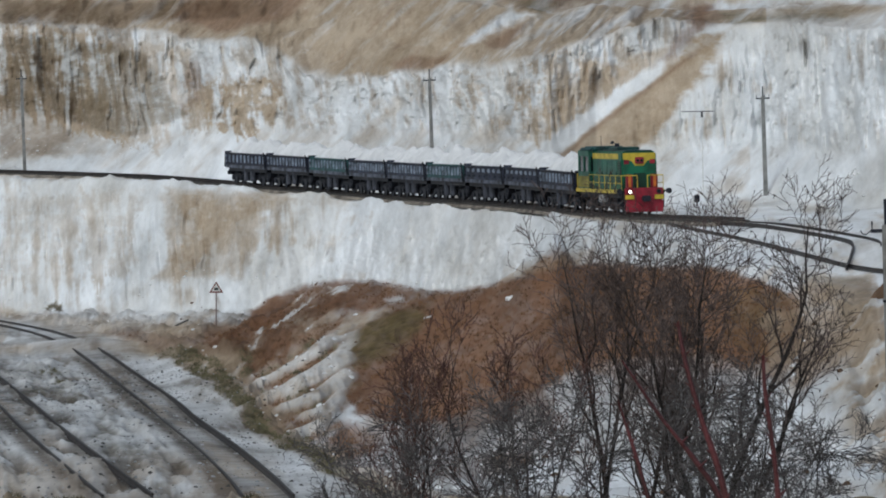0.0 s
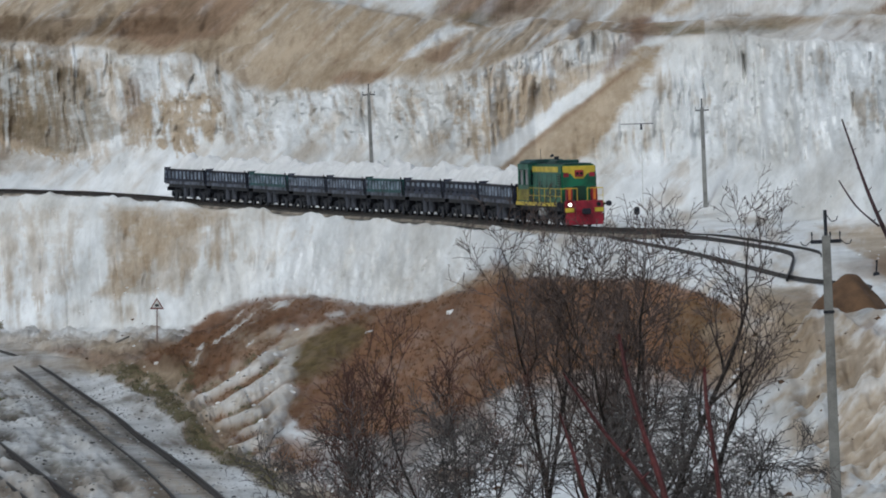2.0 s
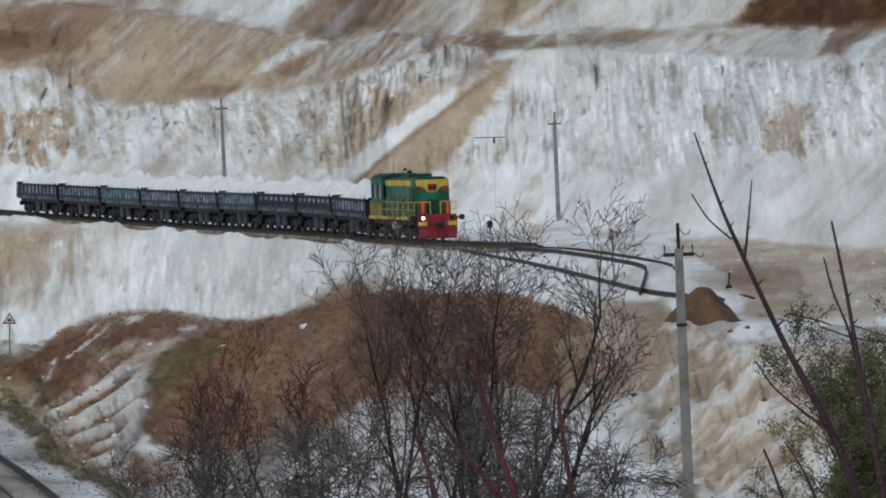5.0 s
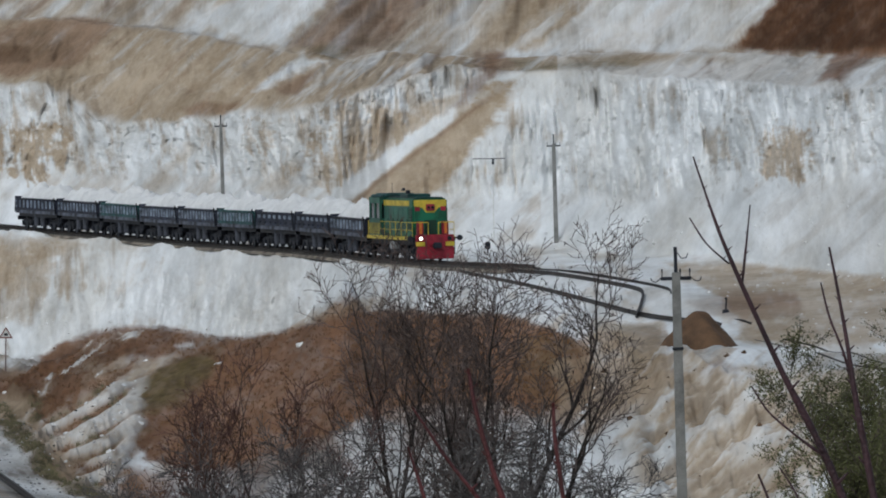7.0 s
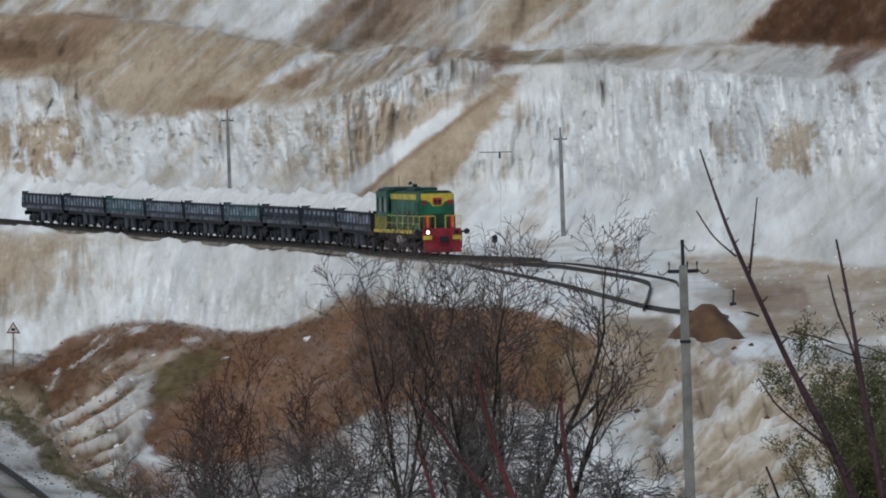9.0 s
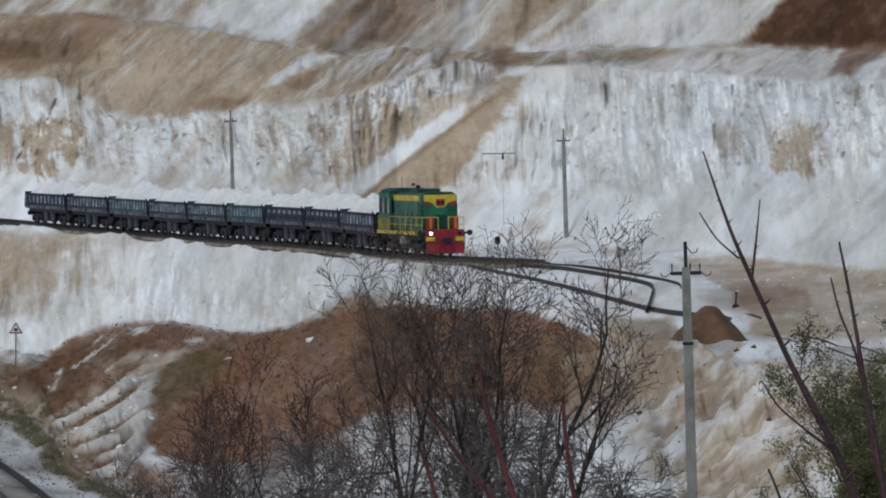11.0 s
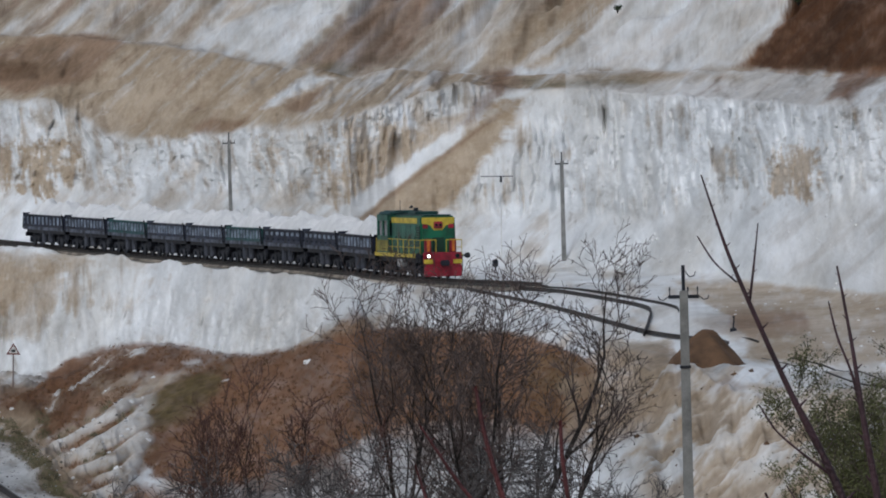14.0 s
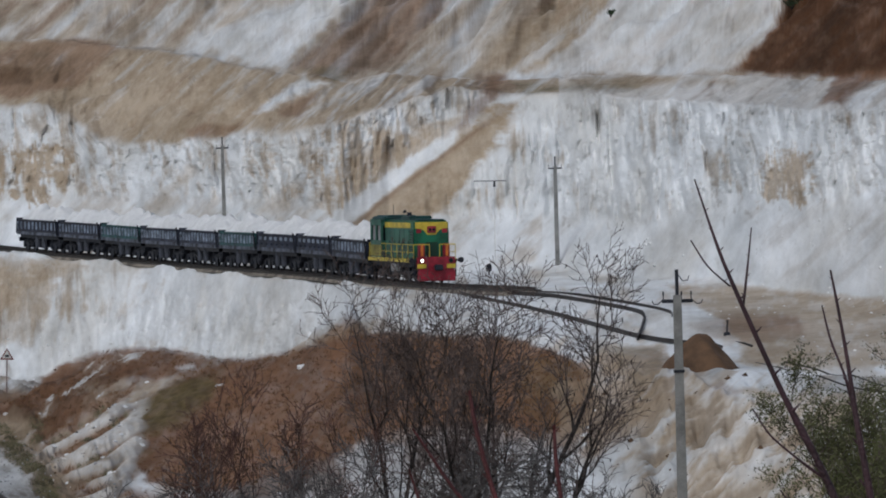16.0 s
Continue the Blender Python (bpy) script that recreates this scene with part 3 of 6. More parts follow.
area("sand", 0.35, 1, (-5.4, -1.85), (-4.35, -1.95), (-4.5, -2.2), (-4.9, -2.55), (-5.4, -2.85))
# lower left flank: dark growth, plus lens vignetting painted into the ground
area("stain_and_dimming", 0.3, 0, (-5.28, -3.31), (-4.26, -3.14), (-3.43, -3.1), (-3.89, -3.47), (-4.47, -3.97), (-4.22, -4.36), (-3.66, -4.89), (-4.67, -4.54), (-5.3, -4.08))
area("sand", 0.35, 0, (1.75, -2.81), (2.58, -3.21), (2.32, -3.71), (1.86, -3.96), (1.62, -3.32))
# shoots close to the lookout: distance, then (across, height, radius) from tip to base
SHOOTS = []


def shoot(distance, *points):
    SHOOTS.append((distance, points))


shoot(16, (0.818, 12.701, 0.0026), (0.861, 12.566, 0.0051), (0.903, 12.441, 0.0068), (0.972, 12.279, 0.0093), (1.092, 12.009, 0.0119), (1.196, 11.811, 0.0145), (1.282, 11.614, 0.0161), (1.434, 11.111, 0.0204), (1.567, 10.482, 0.0238))
shoot(16, (0.996, 12.546, 0.0026), (0.983, 12.422, 0.0043), (0.969, 12.297, 0.0059))
shoot(16, (0.803, 12.508, 0.0026), (0.853, 12.424, 0.0034), (0.927, 12.36, 0.0051))
shoot(16, (0.994, 11.971, 0.0026), (1.046, 11.885, 0.0043), (1.143, 11.803, 0.0059), (1.239, 11.73, 0.0085))
shoot(15, (1.166, 12.446, 0.0034), (1.189, 12.32, 0.0059), (1.212, 12.186, 0.0076), (1.239, 11.985, 0.011), (1.285, 11.733, 0.0136), (1.346, 11.313, 0.017), (1.419, 10.64, 0.0204))
shoot(15, (1.14, 12.341, 0.0026), (1.163, 12.237, 0.0043), (1.205, 12.136, 0.0051), (1.227, 12.052, 0.0068))
shoot(15, (0.948, 11.774, 0.0034), (0.977, 11.703, 0.0051), (1.049, 11.484, 0.0076), (1.137, 10.641, 0.0119))
shoot(15, (1.012, 11.793, 0.0026), (1.069, 11.702, 0.0043), (1.149, 11.483, 0.0068), (1.203, 10.641, 0.0102))
shoot(16, (0.097, 12.042, 0.0068), (0.11, 11.953, 0.0085), (0.13, 11.863, 0.0093), (0.169, 11.718, 0.011), (0.22, 11.574, 0.0127), (0.295, 11.214, 0.0153), (0.351, 10.312, 0.0187))
shoot(16, (0.364, 11.93, 0.0068), (0.367, 11.823, 0.0085), (0.383, 11.697, 0.0093), (0.399, 11.571, 0.011), (0.42, 11.212, 0.0136), (0.459, 10.311, 0.017))
shoot(15, (-0.078, 11.988, 0.0034), (-0.033, 11.92, 0.0059), (0.033, 11.817, 0.0076), (0.115, 11.715, 0.0093), (0.246, 11.528, 0.0119), (0.329, 10.48, 0.017))
shoot(15, (-0.092, 11.87, 0.0034), (-0.06, 11.769, 0.0059), (-0.029, 11.667, 0.0076), (0.058, 11.329, 0.0102), (0.212, 10.482, 0.0153))


def lattice(ix, iy, seed):
    h = (ix.astype(np.int64) * 374761393 + iy.astype(np.int64) * 668265263 + seed * 974634777) & 0x7FFFFFFF
    h = ((h ^ (h >> 13)) * 1274126177) & 0x7FFFFFFF
    return ((h ^ (h >> 16)) & 0xFFFF) / 65535.0


def vnoise(x, y, seed):
    ix, iy = np.floor(x), np.floor(y)
    fx, fy = x - ix, y - iy
    fx, fy = fx * fx * (3 - 2 * fx), fy * fy * (3 - 2 * fy)
    a, b = lattice(ix, iy, seed), lattice(ix + 1, iy, seed)
    c, d = lattice(ix, iy + 1, seed), lattice(ix + 1, iy + 1, seed)
    return (a + (b - a) * fx) * (1 - fy) + (c + (d - c) * fx) * fy


def fbm(x, y, seed, octaves=4, gain=0.55):
    v, amp, tot = 0, 1.0, 0
    for o in range(octaves):
        v = v + amp * vnoise(x * 2 ** o, y * 2 ** o, seed + o)
        tot += amp
        amp *= gain
    return v / tot - 0.5


# distance and height near the lookout, then the bench lines
NEAR = [(0.0, 11.4), (3.0, 11.1), (20.0, 9.4), (70.0, 4.4), (110.0, 0.9)]
NAMES = list(BENCHES)
ROWS = [3, 8, 10, 10, 12, 60, 120, 24, 30, 130, 24, 24, 60, 130, 80, 8, 90, 4, 2]


def knots(b):
    """Distances and heights of all lines at the bearings b (an array)."""
    ds = [np.full(b.shape, d) for d, z in NEAR] + [np.interp(b, [p[0] for p in BENCHES[n]], [p[1] for p in BENCHES[n]]) for n in NAMES]
    zs = [np.full(b.shape, z) for d, z in NEAR] + [np.interp(b, [p[0] for p in BENCHES[n]], [p[2] for p in BENCHES[n]]) for n in NAMES]
    side = np.clip((np.abs(b) - 30) / 50, 0, 1)
    side = side * side * (3 - 2 * side)
    zs = [z * (1 - side) + np.maximum(z, 11.2) * side for z in zs]
    return np.array(ds + [np.full(b.shape, 4000.0)]), np.array(zs + [np.full(b.shape, 45.0)])


def ground_z(x, y):
    b, d = math.degrees(math.atan2(x, y)), math.hypot(x, y)
    ds, zs = knots(np.array([b]))
    return float(np.interp(d, ds[:, 0], zs[:, 0]))


FIELD = {}


def build_ground():
    b = np.concatenate([np.linspace(-180, -30, 26)[:-1], np.linspace(-30, -8.2, 24)[:-1], np.linspace(-8.2, 6.2, 900), np.linspace(6.2, 30, 24)[1:], np.linspace(30, 180, 26)[1:-1]])
    ds, zs = knots(b)
    nl = len(ds)
    D, Z, S = [], [], []
    for i in range(nl - 1):
        for k in range(ROWS[i]):
            f = k / ROWS[i]
            D.append(ds[i] + (ds[i + 1] - ds[i]) * f), Z.append(zs[i] + (zs[i + 1] - zs[i]) * f), S.append(i + f)
    D.append(ds[-1]), Z.append(zs[-1]), S.append(nl - 1.0)
    D, Z, S = np.array(D), np.array(Z), np.array(S)
    soft0 = lambda v, lo, hi: np.clip((v - lo) / (hi - lo), 0, 1)
    for _ in range(6):
        D[1:-1] = (D[:-2] + 2 * D[1:-1] + D[2:]) / 4
        Z[1:-1] = (Z[:-2] + 2 * Z[1:-1] + Z[2:]) / 4
    B = np.broadcast_to(b, D.shape)
    SS = np.broadcast_to(S[:, None], D.shape)
    a = B * 10
    warp = 1.6 * fbm(a * 0.25, SS * 1.3, 5, 3)
    n0 = len(NEAR)
    foot, crest_, wf, tt, fc, tc, tb, ut = (n0 + k for k in (4, 5, 7, 8, 9, 10, 11, 12))
    def amp(pairs):
        return np.interp(SS, [p[0] for p in pairs], [p[1] for p in pairs])
    E0 = np.degrees(np.arctan2(Z - 13, np.maximum(D, 1)))
    # rills down the faces, gullies on the sandy slopes, lumps on the ground
    lean = 4.5 * np.clip(SS - foot, 0, 1) * soft0(B, -5.0, -3.0)
    rill = fbm(a * 1.05 + warp * 1.6 + SS * 1.2 - lean, SS * 2.0, 11, 4, 0.55)
    rill2 = fbm(a * 0.5 + warp, SS * 0.7, 21, 3)
    gully = fbm((B - E0 * 1.1) * 3.2 + warp * 0.6, (B + E0) * 0.8, 31, 4, 0.5)
    lump = fbm(D * np.sin(np.radians(B)) * 0.35, D * 0.06, 41, 5, 0.6)
    face = amp([(foot - 0.2, 0), (foot + 0.25, 1.7), (crest_ - 0.3, 1.5), (crest_ - 0.06, 0.15), (crest_ + 0.1, 0), (wf, 0), (wf + 0.5, 0.2), (tt - 0.1, 0.35), (tt + 0.12, 2.0), (fc - 0.1, 2.4), (fc + 0.25, 0.4), (tc, 0.2)])
    chute = B + 1.05 - (E0 + 1.45) / 0.727
    face = face * (1 - 0.95 * np.exp(-((chute - 0.3) / 0.62) ** 4) * (SS > wf))
    chip = fbm(a * 2.6 + warp * 2.0, SS * 7.0, 15, 4, 0.6)
    block = np.abs(fbm(a * 0.9 + warp * 2.4, SS * 3.2, 17, 3, 0.5))
    D = D + face * (rill * 1.6 + rill2 * 1.6 + chip * 0.7 + block * 1.1)
    slope = amp([(fc - 0.3, 0), (fc, 0.5), (fc + 0.4, 2.0), (tc - 0.1, 0.9), (tc, 0.3), (tb, 0.5), (tb + 0.3, 3.0), (ut, 3.0)])
    slope = slope * (1 - 0.75 * soft0(B, 0.3, 0.8) * (SS < tc + 0.2))
    Z = Z + slope * gully * 2.2
    low = amp([(n0 - 1, 0.1), (n0, 0.5), (n0 + 1.0, 0.6), (n0 + 2.0, 0.9), (n0 + 3, 0.5), (foot - 0.2, 0.7), (foot, 0.5), (foot + 0.3, 0.2), (crest_ - 0.15, 1.0), (crest_ + 0.25, 0.8), (crest_ + 0.8, 0.2), (wf - 0.5, 0.15), (wf + 0.2, 0.5), (tt, 0.7), (tt + 0.2, 0.2), (fc, 0.4), (tc, 0.35), (tb, 0.3), (ut, 1)])
    X, Y = D * np.sin(np.radians(B)), D * np.cos(np.radians(B))
    low = low * (1 - 0.45 * soft0(-B, 3.6, 4.4) * (SS < foot)) * (1 + 1.6 * soft0(B, 2.0, 2.6) * (SS < n0 + 2.2))
    calm = np.ones(D.shape)
    for path, width, fall in ((PIT, 2.4, 2.5), (SIDING, 2.4, 2.5), (MAIN, 0.75, 0.7), (BRANCH, 2.8, 2.5), (SPUR, 2.0, 2.5)):
        px, py = np.array([p.x for p in path]), np.array([p.y for p in path])
        o = np.argsort(py)
        near = np.abs(X - np.interp(Y, py[o], px[o]))
        inside = (Y > py.min() - 4) & (Y < py.max() + 4)
        calm = np.minimum(calm, np.where(inside, np.clip((near - width) / fall, 0, 1), 1))
    pit_x, pit_y = [p.x for p in reversed(PIT)], [p.y for p in reversed(PIT)]
    heapy = fbm((X - np.interp(Y, pit_y, pit_x)) * 0.75, Y * 0.07, 151, 5, 0.6)
    spur_ridge = fbm((B - E0 * 1.5) * 3.6, (B + E0) * 1.3, 171, 5, 0.55)
    spur_fine = fbm((B - E0 * 1.4) * 11, (B + E0) * 2.4, 175, 4, 0.55)
    Z = Z + (spur_ridge * 0.9 + spur_fine * 0.5) * soft0(B, 1.8, 2.4) * ((SS > n0 + 0.9) & (SS < n0 + 2.0)) * np.sin(np.pi * np.clip((SS - n0 - 0.9) / 1.1, 0, 1))
    Z = Z + low * lump * 1.6 * calm + heapy * 1.9 * calm * soft0(-B, 3.4, 4.2) * ((SS > n0 - 0.5) & (SS < foot))
    # a low sandy rise that has buried a stretch of the pit track
    Z = Z + 0.55 * np.exp(-((X - RISE[0]) / 5.0) ** 2 - ((Y - RISE[1]) / 5.0) ** 2)
    # the small peak on the crest of the mound
    lean_b = B + 0.98
    Z = Z + 1.0 * np.exp(-(lean_b / np.where(lean_b < 0, 0.34, 0.13)) ** 2) * np.exp(-((SS - n0 - 2.0) / 0.16) ** 2)
    # tongues of washed-out chalk on the flank of the mound, with dark gullies between them
    E1 = np.degrees(np.arctan2(Z - 13, D))
    ragged = fbm(B * 9, E1 * 14, 191, 4, 0.6)
    slack = fbm(B * 3.5, E1 * 4.0, 193, 3, 0.5)
    tongue, gutter = np.zeros(D.shape), np.zeros(D.shape)
    for b0, e0, b1, e1, wide in TONGUES:
        ux, uy = b1 - b0, e1 - e0
        length = math.hypot(ux, uy)
        f = ((B - b0) * ux + (E1 - e0) * uy) / length ** 2
        off = ((B - b0) * uy - (E1 - e0) * ux) / length + slack * 0.06 + 0.05 * np.sin(f * 3.1)
        w = wide * (1.15 - 0.75 * np.clip(f, 0, 1))
        live = np.clip(f * 6 + 0.6 + slack * 2, 0, 1) * np.clip((1.0 - f) * 6 + slack * 2, 0, 1) * (SS < n0 + 2.3) * (SS > n0)
        tongue = np.maximum(tongue, np.clip((w - np.abs(off)) / 0.035, 0, 1) * live)
        gutter = np.maximum(gutter, np.exp(-((np.abs(off) - w - 0.035) / 0.035) ** 2) * live)
        Z = Z + 0.28 * np.clip(1 - (off / w) ** 2, 0, 1) * live
    # soils
    E = np.degrees(np.arctan2(Z - 13, D))
    W = {k: np.zeros(D.shape) for k in ("sand", "brown", "grass", "gravel")}
    def over(soil, w):
        for k in W:
            W[k] = W[k] * (1 - w)
        if soil != "chalk":
            W[soil] = W[soil] + w
    big = fbm(B * 2.2, E * 3.0, 121, 4, 0.55)
    fleck = fbm(B * 16, E * 9, 141, 4, 0.6)
    streak = fbm(a * 1.5 + warp * 1.6 + SS * 1.2 - lean * 1.4, SS * 2.2, 51, 5, 0.65)
    cloud = fbm(a * 0.35, E * 5, 61, 5, 0.6)
    diag = fbm((B - E * 1.1) * 5, (B + E) * 0.9, 71, 5, 0.6)
    diag2 = fbm((B - E * 1.2) * 8, (B + E) * 1.3, 76, 5, 0.62)
    def soft(v, lo, hi):
        t = np.clip((v - lo) / (hi - lo), 0, 1)
        return t * t * (3 - 2 * t)
    band = lambda lo, hi, e=0.12: soft(SS, lo - e, lo + e) * (1 - soft(SS, hi - e, hi + e))
    over("sand", band(n0 - 6, n0, 0.4) * 0.6)
    over("gravel", band(n0, foot - 0.3) * soft(cloud, -0.1, 0.25) * 0.5)
    over("sand", band(n0, foot) * soft(diag, -0.05, 0.2) * 0.7)
    over("sand", band(foot, crest_) * soft(streak + cloud * 0.7 + big * 0.5, 0.0, 0.4) * 0.55)
    over("sand", band(crest_, wf) * soft(cloud, 0.0, 0.25) * 0.5)
    over("sand", band(wf + 0.1, tt) * soft(diag + cloud * 0.4, -0.1, 0.25) * (0.5 - 0.36 * (B > 1.2)))
    over("sand", band(tt, fc) * soft(streak + cloud * 0.5 + big * 0.4 - (B > 1.0) * 0.13, -0.02, 0.34) * 0.7)
    over("sand", band(fc, tc, 0.08) * (0.95 - 0.55 * (B > 1.4)) * soft(diag2, -0.5, 0.0))
    over("chalk", band(fc, tc) * soft(diag, 0.06, 0.2) * 0.6)
    over("sand", band(tc, ut + 1) * soft(diag, -0.3, 0.1) * 0.85)
    over("brown", band(tc, ut + 1) * soft(diag, 0.12, 0.3) * 0.35)
    mott = fbm(B * 9, E * 16, 96, 5, 0.65)
    wob_b, wob_e = fbm(B * 5, E * 9, 81, 5, 0.65), fbm(B * 5, E * 9, 91, 5, 0.65)
    # dark soil and painted-in lens vignetting, gathered from the areas
    soil_and_dimming = np.zeros(D.shape)
    for soil, s, streaked, corners in AREAS:
        cb, ce = np.array([c[0] for c in corners]), np.array([c[1] for c in corners])
        r0 = np.nonzero((b > cb.min() - 0.3) & (b < cb.max() + 0.3))[0]
        if len(r0) == 0:
            continue
        c0, c1 = r0[0], r0[-1] + 1
        size = min(1.0, 2.2 * min(np.ptp(cb), np.ptp(ce)))
        bb, ee = B[:, c0:c1] + wob_b[:, c0:c1] * 0.2 * size, E[:, c0:c1] + wob_e[:, c0:c1] * 0.13 * size
        if streaked:
            ee = ee + streak[:, c0:c1] * 0.55
            bb = bb + wob_e[:, c0:c1] * 0.25
        live = (ee > ce.min() - 0.2) & (ee < ce.max() + 0.2)
        q = np.nonzero(live)
        x, y = bb[q], ee[q]
        inside, dist = np.zeros(x.shape, bool), np.full(x.shape, 9.0)
        for i in range(len(cb)):
            x0, y0, x1, y1 = cb[i - 1], ce[i - 1], cb[i], ce[i]
            t = np.clip(((x - x0) * (x1 - x0) + (y - y0) * (y1 - y0)) / max(1e-9, (x1 - x0) ** 2 + (y1 - y0) ** 2), 0, 1)
            dist = np.minimum(dist, np.hypot(x - x0 - t * (x1 - x0), y - y0 - t * (y1 - y0)))
            if y0 != y1:
                inside ^= ((y0 > y) != (y1 > y)) & (x < (x1 - x0) * (y - y0) / (y1 - y0) + x0)
        w = np.zeros(live.shape)
        w[q] = soft(np.where(inside, dist, -dist), *((-0.04, 0.06) if soil == "brown" and size > 0.9 else (-0.035, 0.05))) * s
        if streaked:
            w = w * soft(streak[:, c0:c1] + mott[:, c0:c1] * 0.5 + 0.1, -0.12, 0.16)
        else:
            keep = 0.92 if soil == "brown" else 0.7
            w = w * (keep + (1 - keep) * soft(mott[:, c0:c1] + 0.5 * diag2[:, c0:c1], -0.2, 0.08))
        w = w * (SS[:, c0:c1] > n0 - 0.4)
        if soil == "stain_and_dimming":
            soil_and_dimming[:, c0:c1] = np.maximum(soil_and_dimming[:, c0:c1], w)
            continue
        for k in W:
            W[k][:, c0:c1] *= 1 - w
        if soil != "chalk":
            W[soil][:, c0:c1] += w
    # the slide down the cliff: tan sand, a dark edge and a straight white strip
    slide = (SS > wf) * soft(E, -1.62, -1.5)
    over("sand", slide * soft(chute + wob_b * 0.1, 0.1, 0.18) * (1 - soft(chute + wob_b * 0.35 + soft(E, -1.3, -0.3) * 0.5, 0.85, 1.05)) * (1 - soft(E, -0.6, -0.1)) * 0.85)
    over("brown", slide * np.exp(-((chute - 0.2) / 0.05) ** 2) * (1 - soft(E, -0.5, -0.3)) * 0.45)
    over("chalk", slide * np.exp(-((chute + wob_b * 0.04) / 0.13) ** 4) * (1 - soft(E, -0.68, -0.6)) * 0.95)
    # ridges running down to the left: on the spur beside the pole and on the mound's flank
    spur = band(n0 + 0.7, n0 + 2.1) * soft(B, 2.0, 2.4)
    over("sand", spur * soft(-spur_ridge - spur_fine * 0.7, -0.1, 0.14) * 0.7)
    over("chalk", spur * soft(spur_ridge + spur_fine * 0.8, 0.06, 0.2) * 0.4)
    flank = band(n0 + 0.9, n0 + 2.2) * soft(B, -5.4, -5.0) * (1 - soft(B, -3.5, -3.2))
    over("sand", flank * soft(spur_ridge, 0.04, 0.16) * 0.75)
    over("chalk", flank * soft(spur_ridge, 0.08, 0.16) * 0.75)
    over("brown", flank * soft(-spur_ridge, 0.02, 0.1) * 0.8)
    over("sand", gutter * 0.5)
    over("brown", gutter * soft(ragged, -0.25, 0.1) * 0.75)
    over("grass", gutter * soft(-ragged, 0.0, 0.2) * 0.6)
    over("chalk", tongue * 0.95)
    over("sand", tongue * (0.3 + 0.4 * soft(mott, -0.1, 0.2)))
    over("brown", band(fc, ut + 1) * soft(diag2 + diag * 0.6 + mott * 0.3 - gully * 0.4, 0.1, 0.4) * 0.4)
    over("chalk", band(fc, ut + 1) * soft(-diag2 - diag * 0.4 + gully * 0.3, 0.1, 0.4) * 0.45 * (1 - W["brown"]))
    over("sand", band(crest_ + 0.35, wf - 0.5, 0.2) * (B < -0.4) * 0.7)
    # verges that follow the pit tracks: gravel between the rails, white chalk beside them, dead grass further out
    flr = (SS > n0 - 0.5) & (SS < foot - 0.2)
    strip = np.zeros(D.shape)
    for path, reach in ((SIDING, 330.0), (PIT, 300.0)):
        qx, qy = [p.x for p in reversed(path)], [p.y for p in reversed(path)]
        u = X - np.interp(Y, qy, qx)
        on = flr * soft(Y, 148, 158) * (1 - soft(Y, reach - 25, reach))
        grit = fbm(u * 1.6, Y * 0.14, 161, 5, 0.65)
        lane = lambda lo, hi, e=0.35: soft(u + grit * 1.2, lo - e, lo + e) * (1 - soft(u + grit * 1.2, hi - e, hi + e))
        over("gravel", on * lane(-5.6, -2.5) * soft(grit, -0.2, 0.05) * 0.85)
        over("grass", on * lane(-5.2, -2.7) * soft(grit, 0.0, 0.12) * 0.55)
        clod = fbm(u * 0.95, Y * 0.11, 163, 4, 0.6)
        row = on * lane(-6.5, -1.9)
        Z = Z + row * clod * 0.9
        over("chalk", row * soft(clod, 0.0, 0.12) * 0.75)
        # darker colour in the hollows between the clods
        strip = np.maximum(strip, row * soft(-clod, 0.02, 0.14) * 0.85)
        over("chalk", on * lane(-2.7, -1.0) * soft(grit, -0.2, 0.05) * 0.8)
        over("gravel", on * lane(-1.2, 1.2) * 0.75)
        greasy = on * np.exp(-((u + 1.05 + grit * 0.3) / 0.42) ** 2) * 1.0 + on * np.exp(-((u - 0.62 + grit * 0.2) / 0.22) ** 2) * 0.7
        strip = np.maximum(strip, greasy)
        over("gravel", greasy * 0.85)
        over("sand", on * lane(-0.5, 0.5) * soft(grit, -0.1, 0.2) * 0.6)
        if path is PIT:
            over("chalk", on * lane(1.0, 3.2, 0.2) * soft(grit, -0.35, -0.05) * 0.95)
            over("sand", on * lane(3.3, 5.2) * 0.6)
            over("grass", on * lane(3.3, 4.5) * soft(grit, -0.2, 0.1) * 0.6)
    over("sand", flr * soft(-E, 4.7, 5.0) * soft(cloud + grit * 0.6, -0.15, 0.1) * (1 - soft(B, -4.6, -4.0)) * 0.65)
    # oily strips along the rails
    over("gravel", np.clip(1 - calm * 1.6, 0, 1) * 0.4 * (SS < foot))
    stain_and_dimming = soft(streak * 0.7 + diag2 * 0.4 + big * 0.9, 0.02, 0.5) * amp([(n0 - 0.2, 0), (n0, 0.45), (foot, 0.5), (crest_, 0.5), (wf, 0.12), (tt - 0.1, 0.12), (tt + 0.1, 0.45), (fc, 0.7), (tc, 0.8), (ut, 0.8)])
    stain_and_dimming = np.clip(stain_and_dimming + soft(fleck, 0.08, 0.3) * band(fc + 0.1, ut) * 0.25 + soft(heapy + mott * 0.4, 0.05, 0.3) * band(n0 - 0.3, foot) * (B < -3.6) * 0.8 + soft(fleck, 0.16, 0.3) * band(tt - 0.3, fc + 0.2) * 0.5 + soft(fleck, 0.2, 0.3) * band(foot + 0.2, crest_) * 0.4, 0, 1)
    # white chalk on the bank's right half, kept paler for sky light it catches
    stain_and_dimming = stain_and_dimming * (1 - 0.8 * band(foot, crest_) * soft(B, -3.6, -2.8) * (1 - soft(B, -1.0, -0.4)))
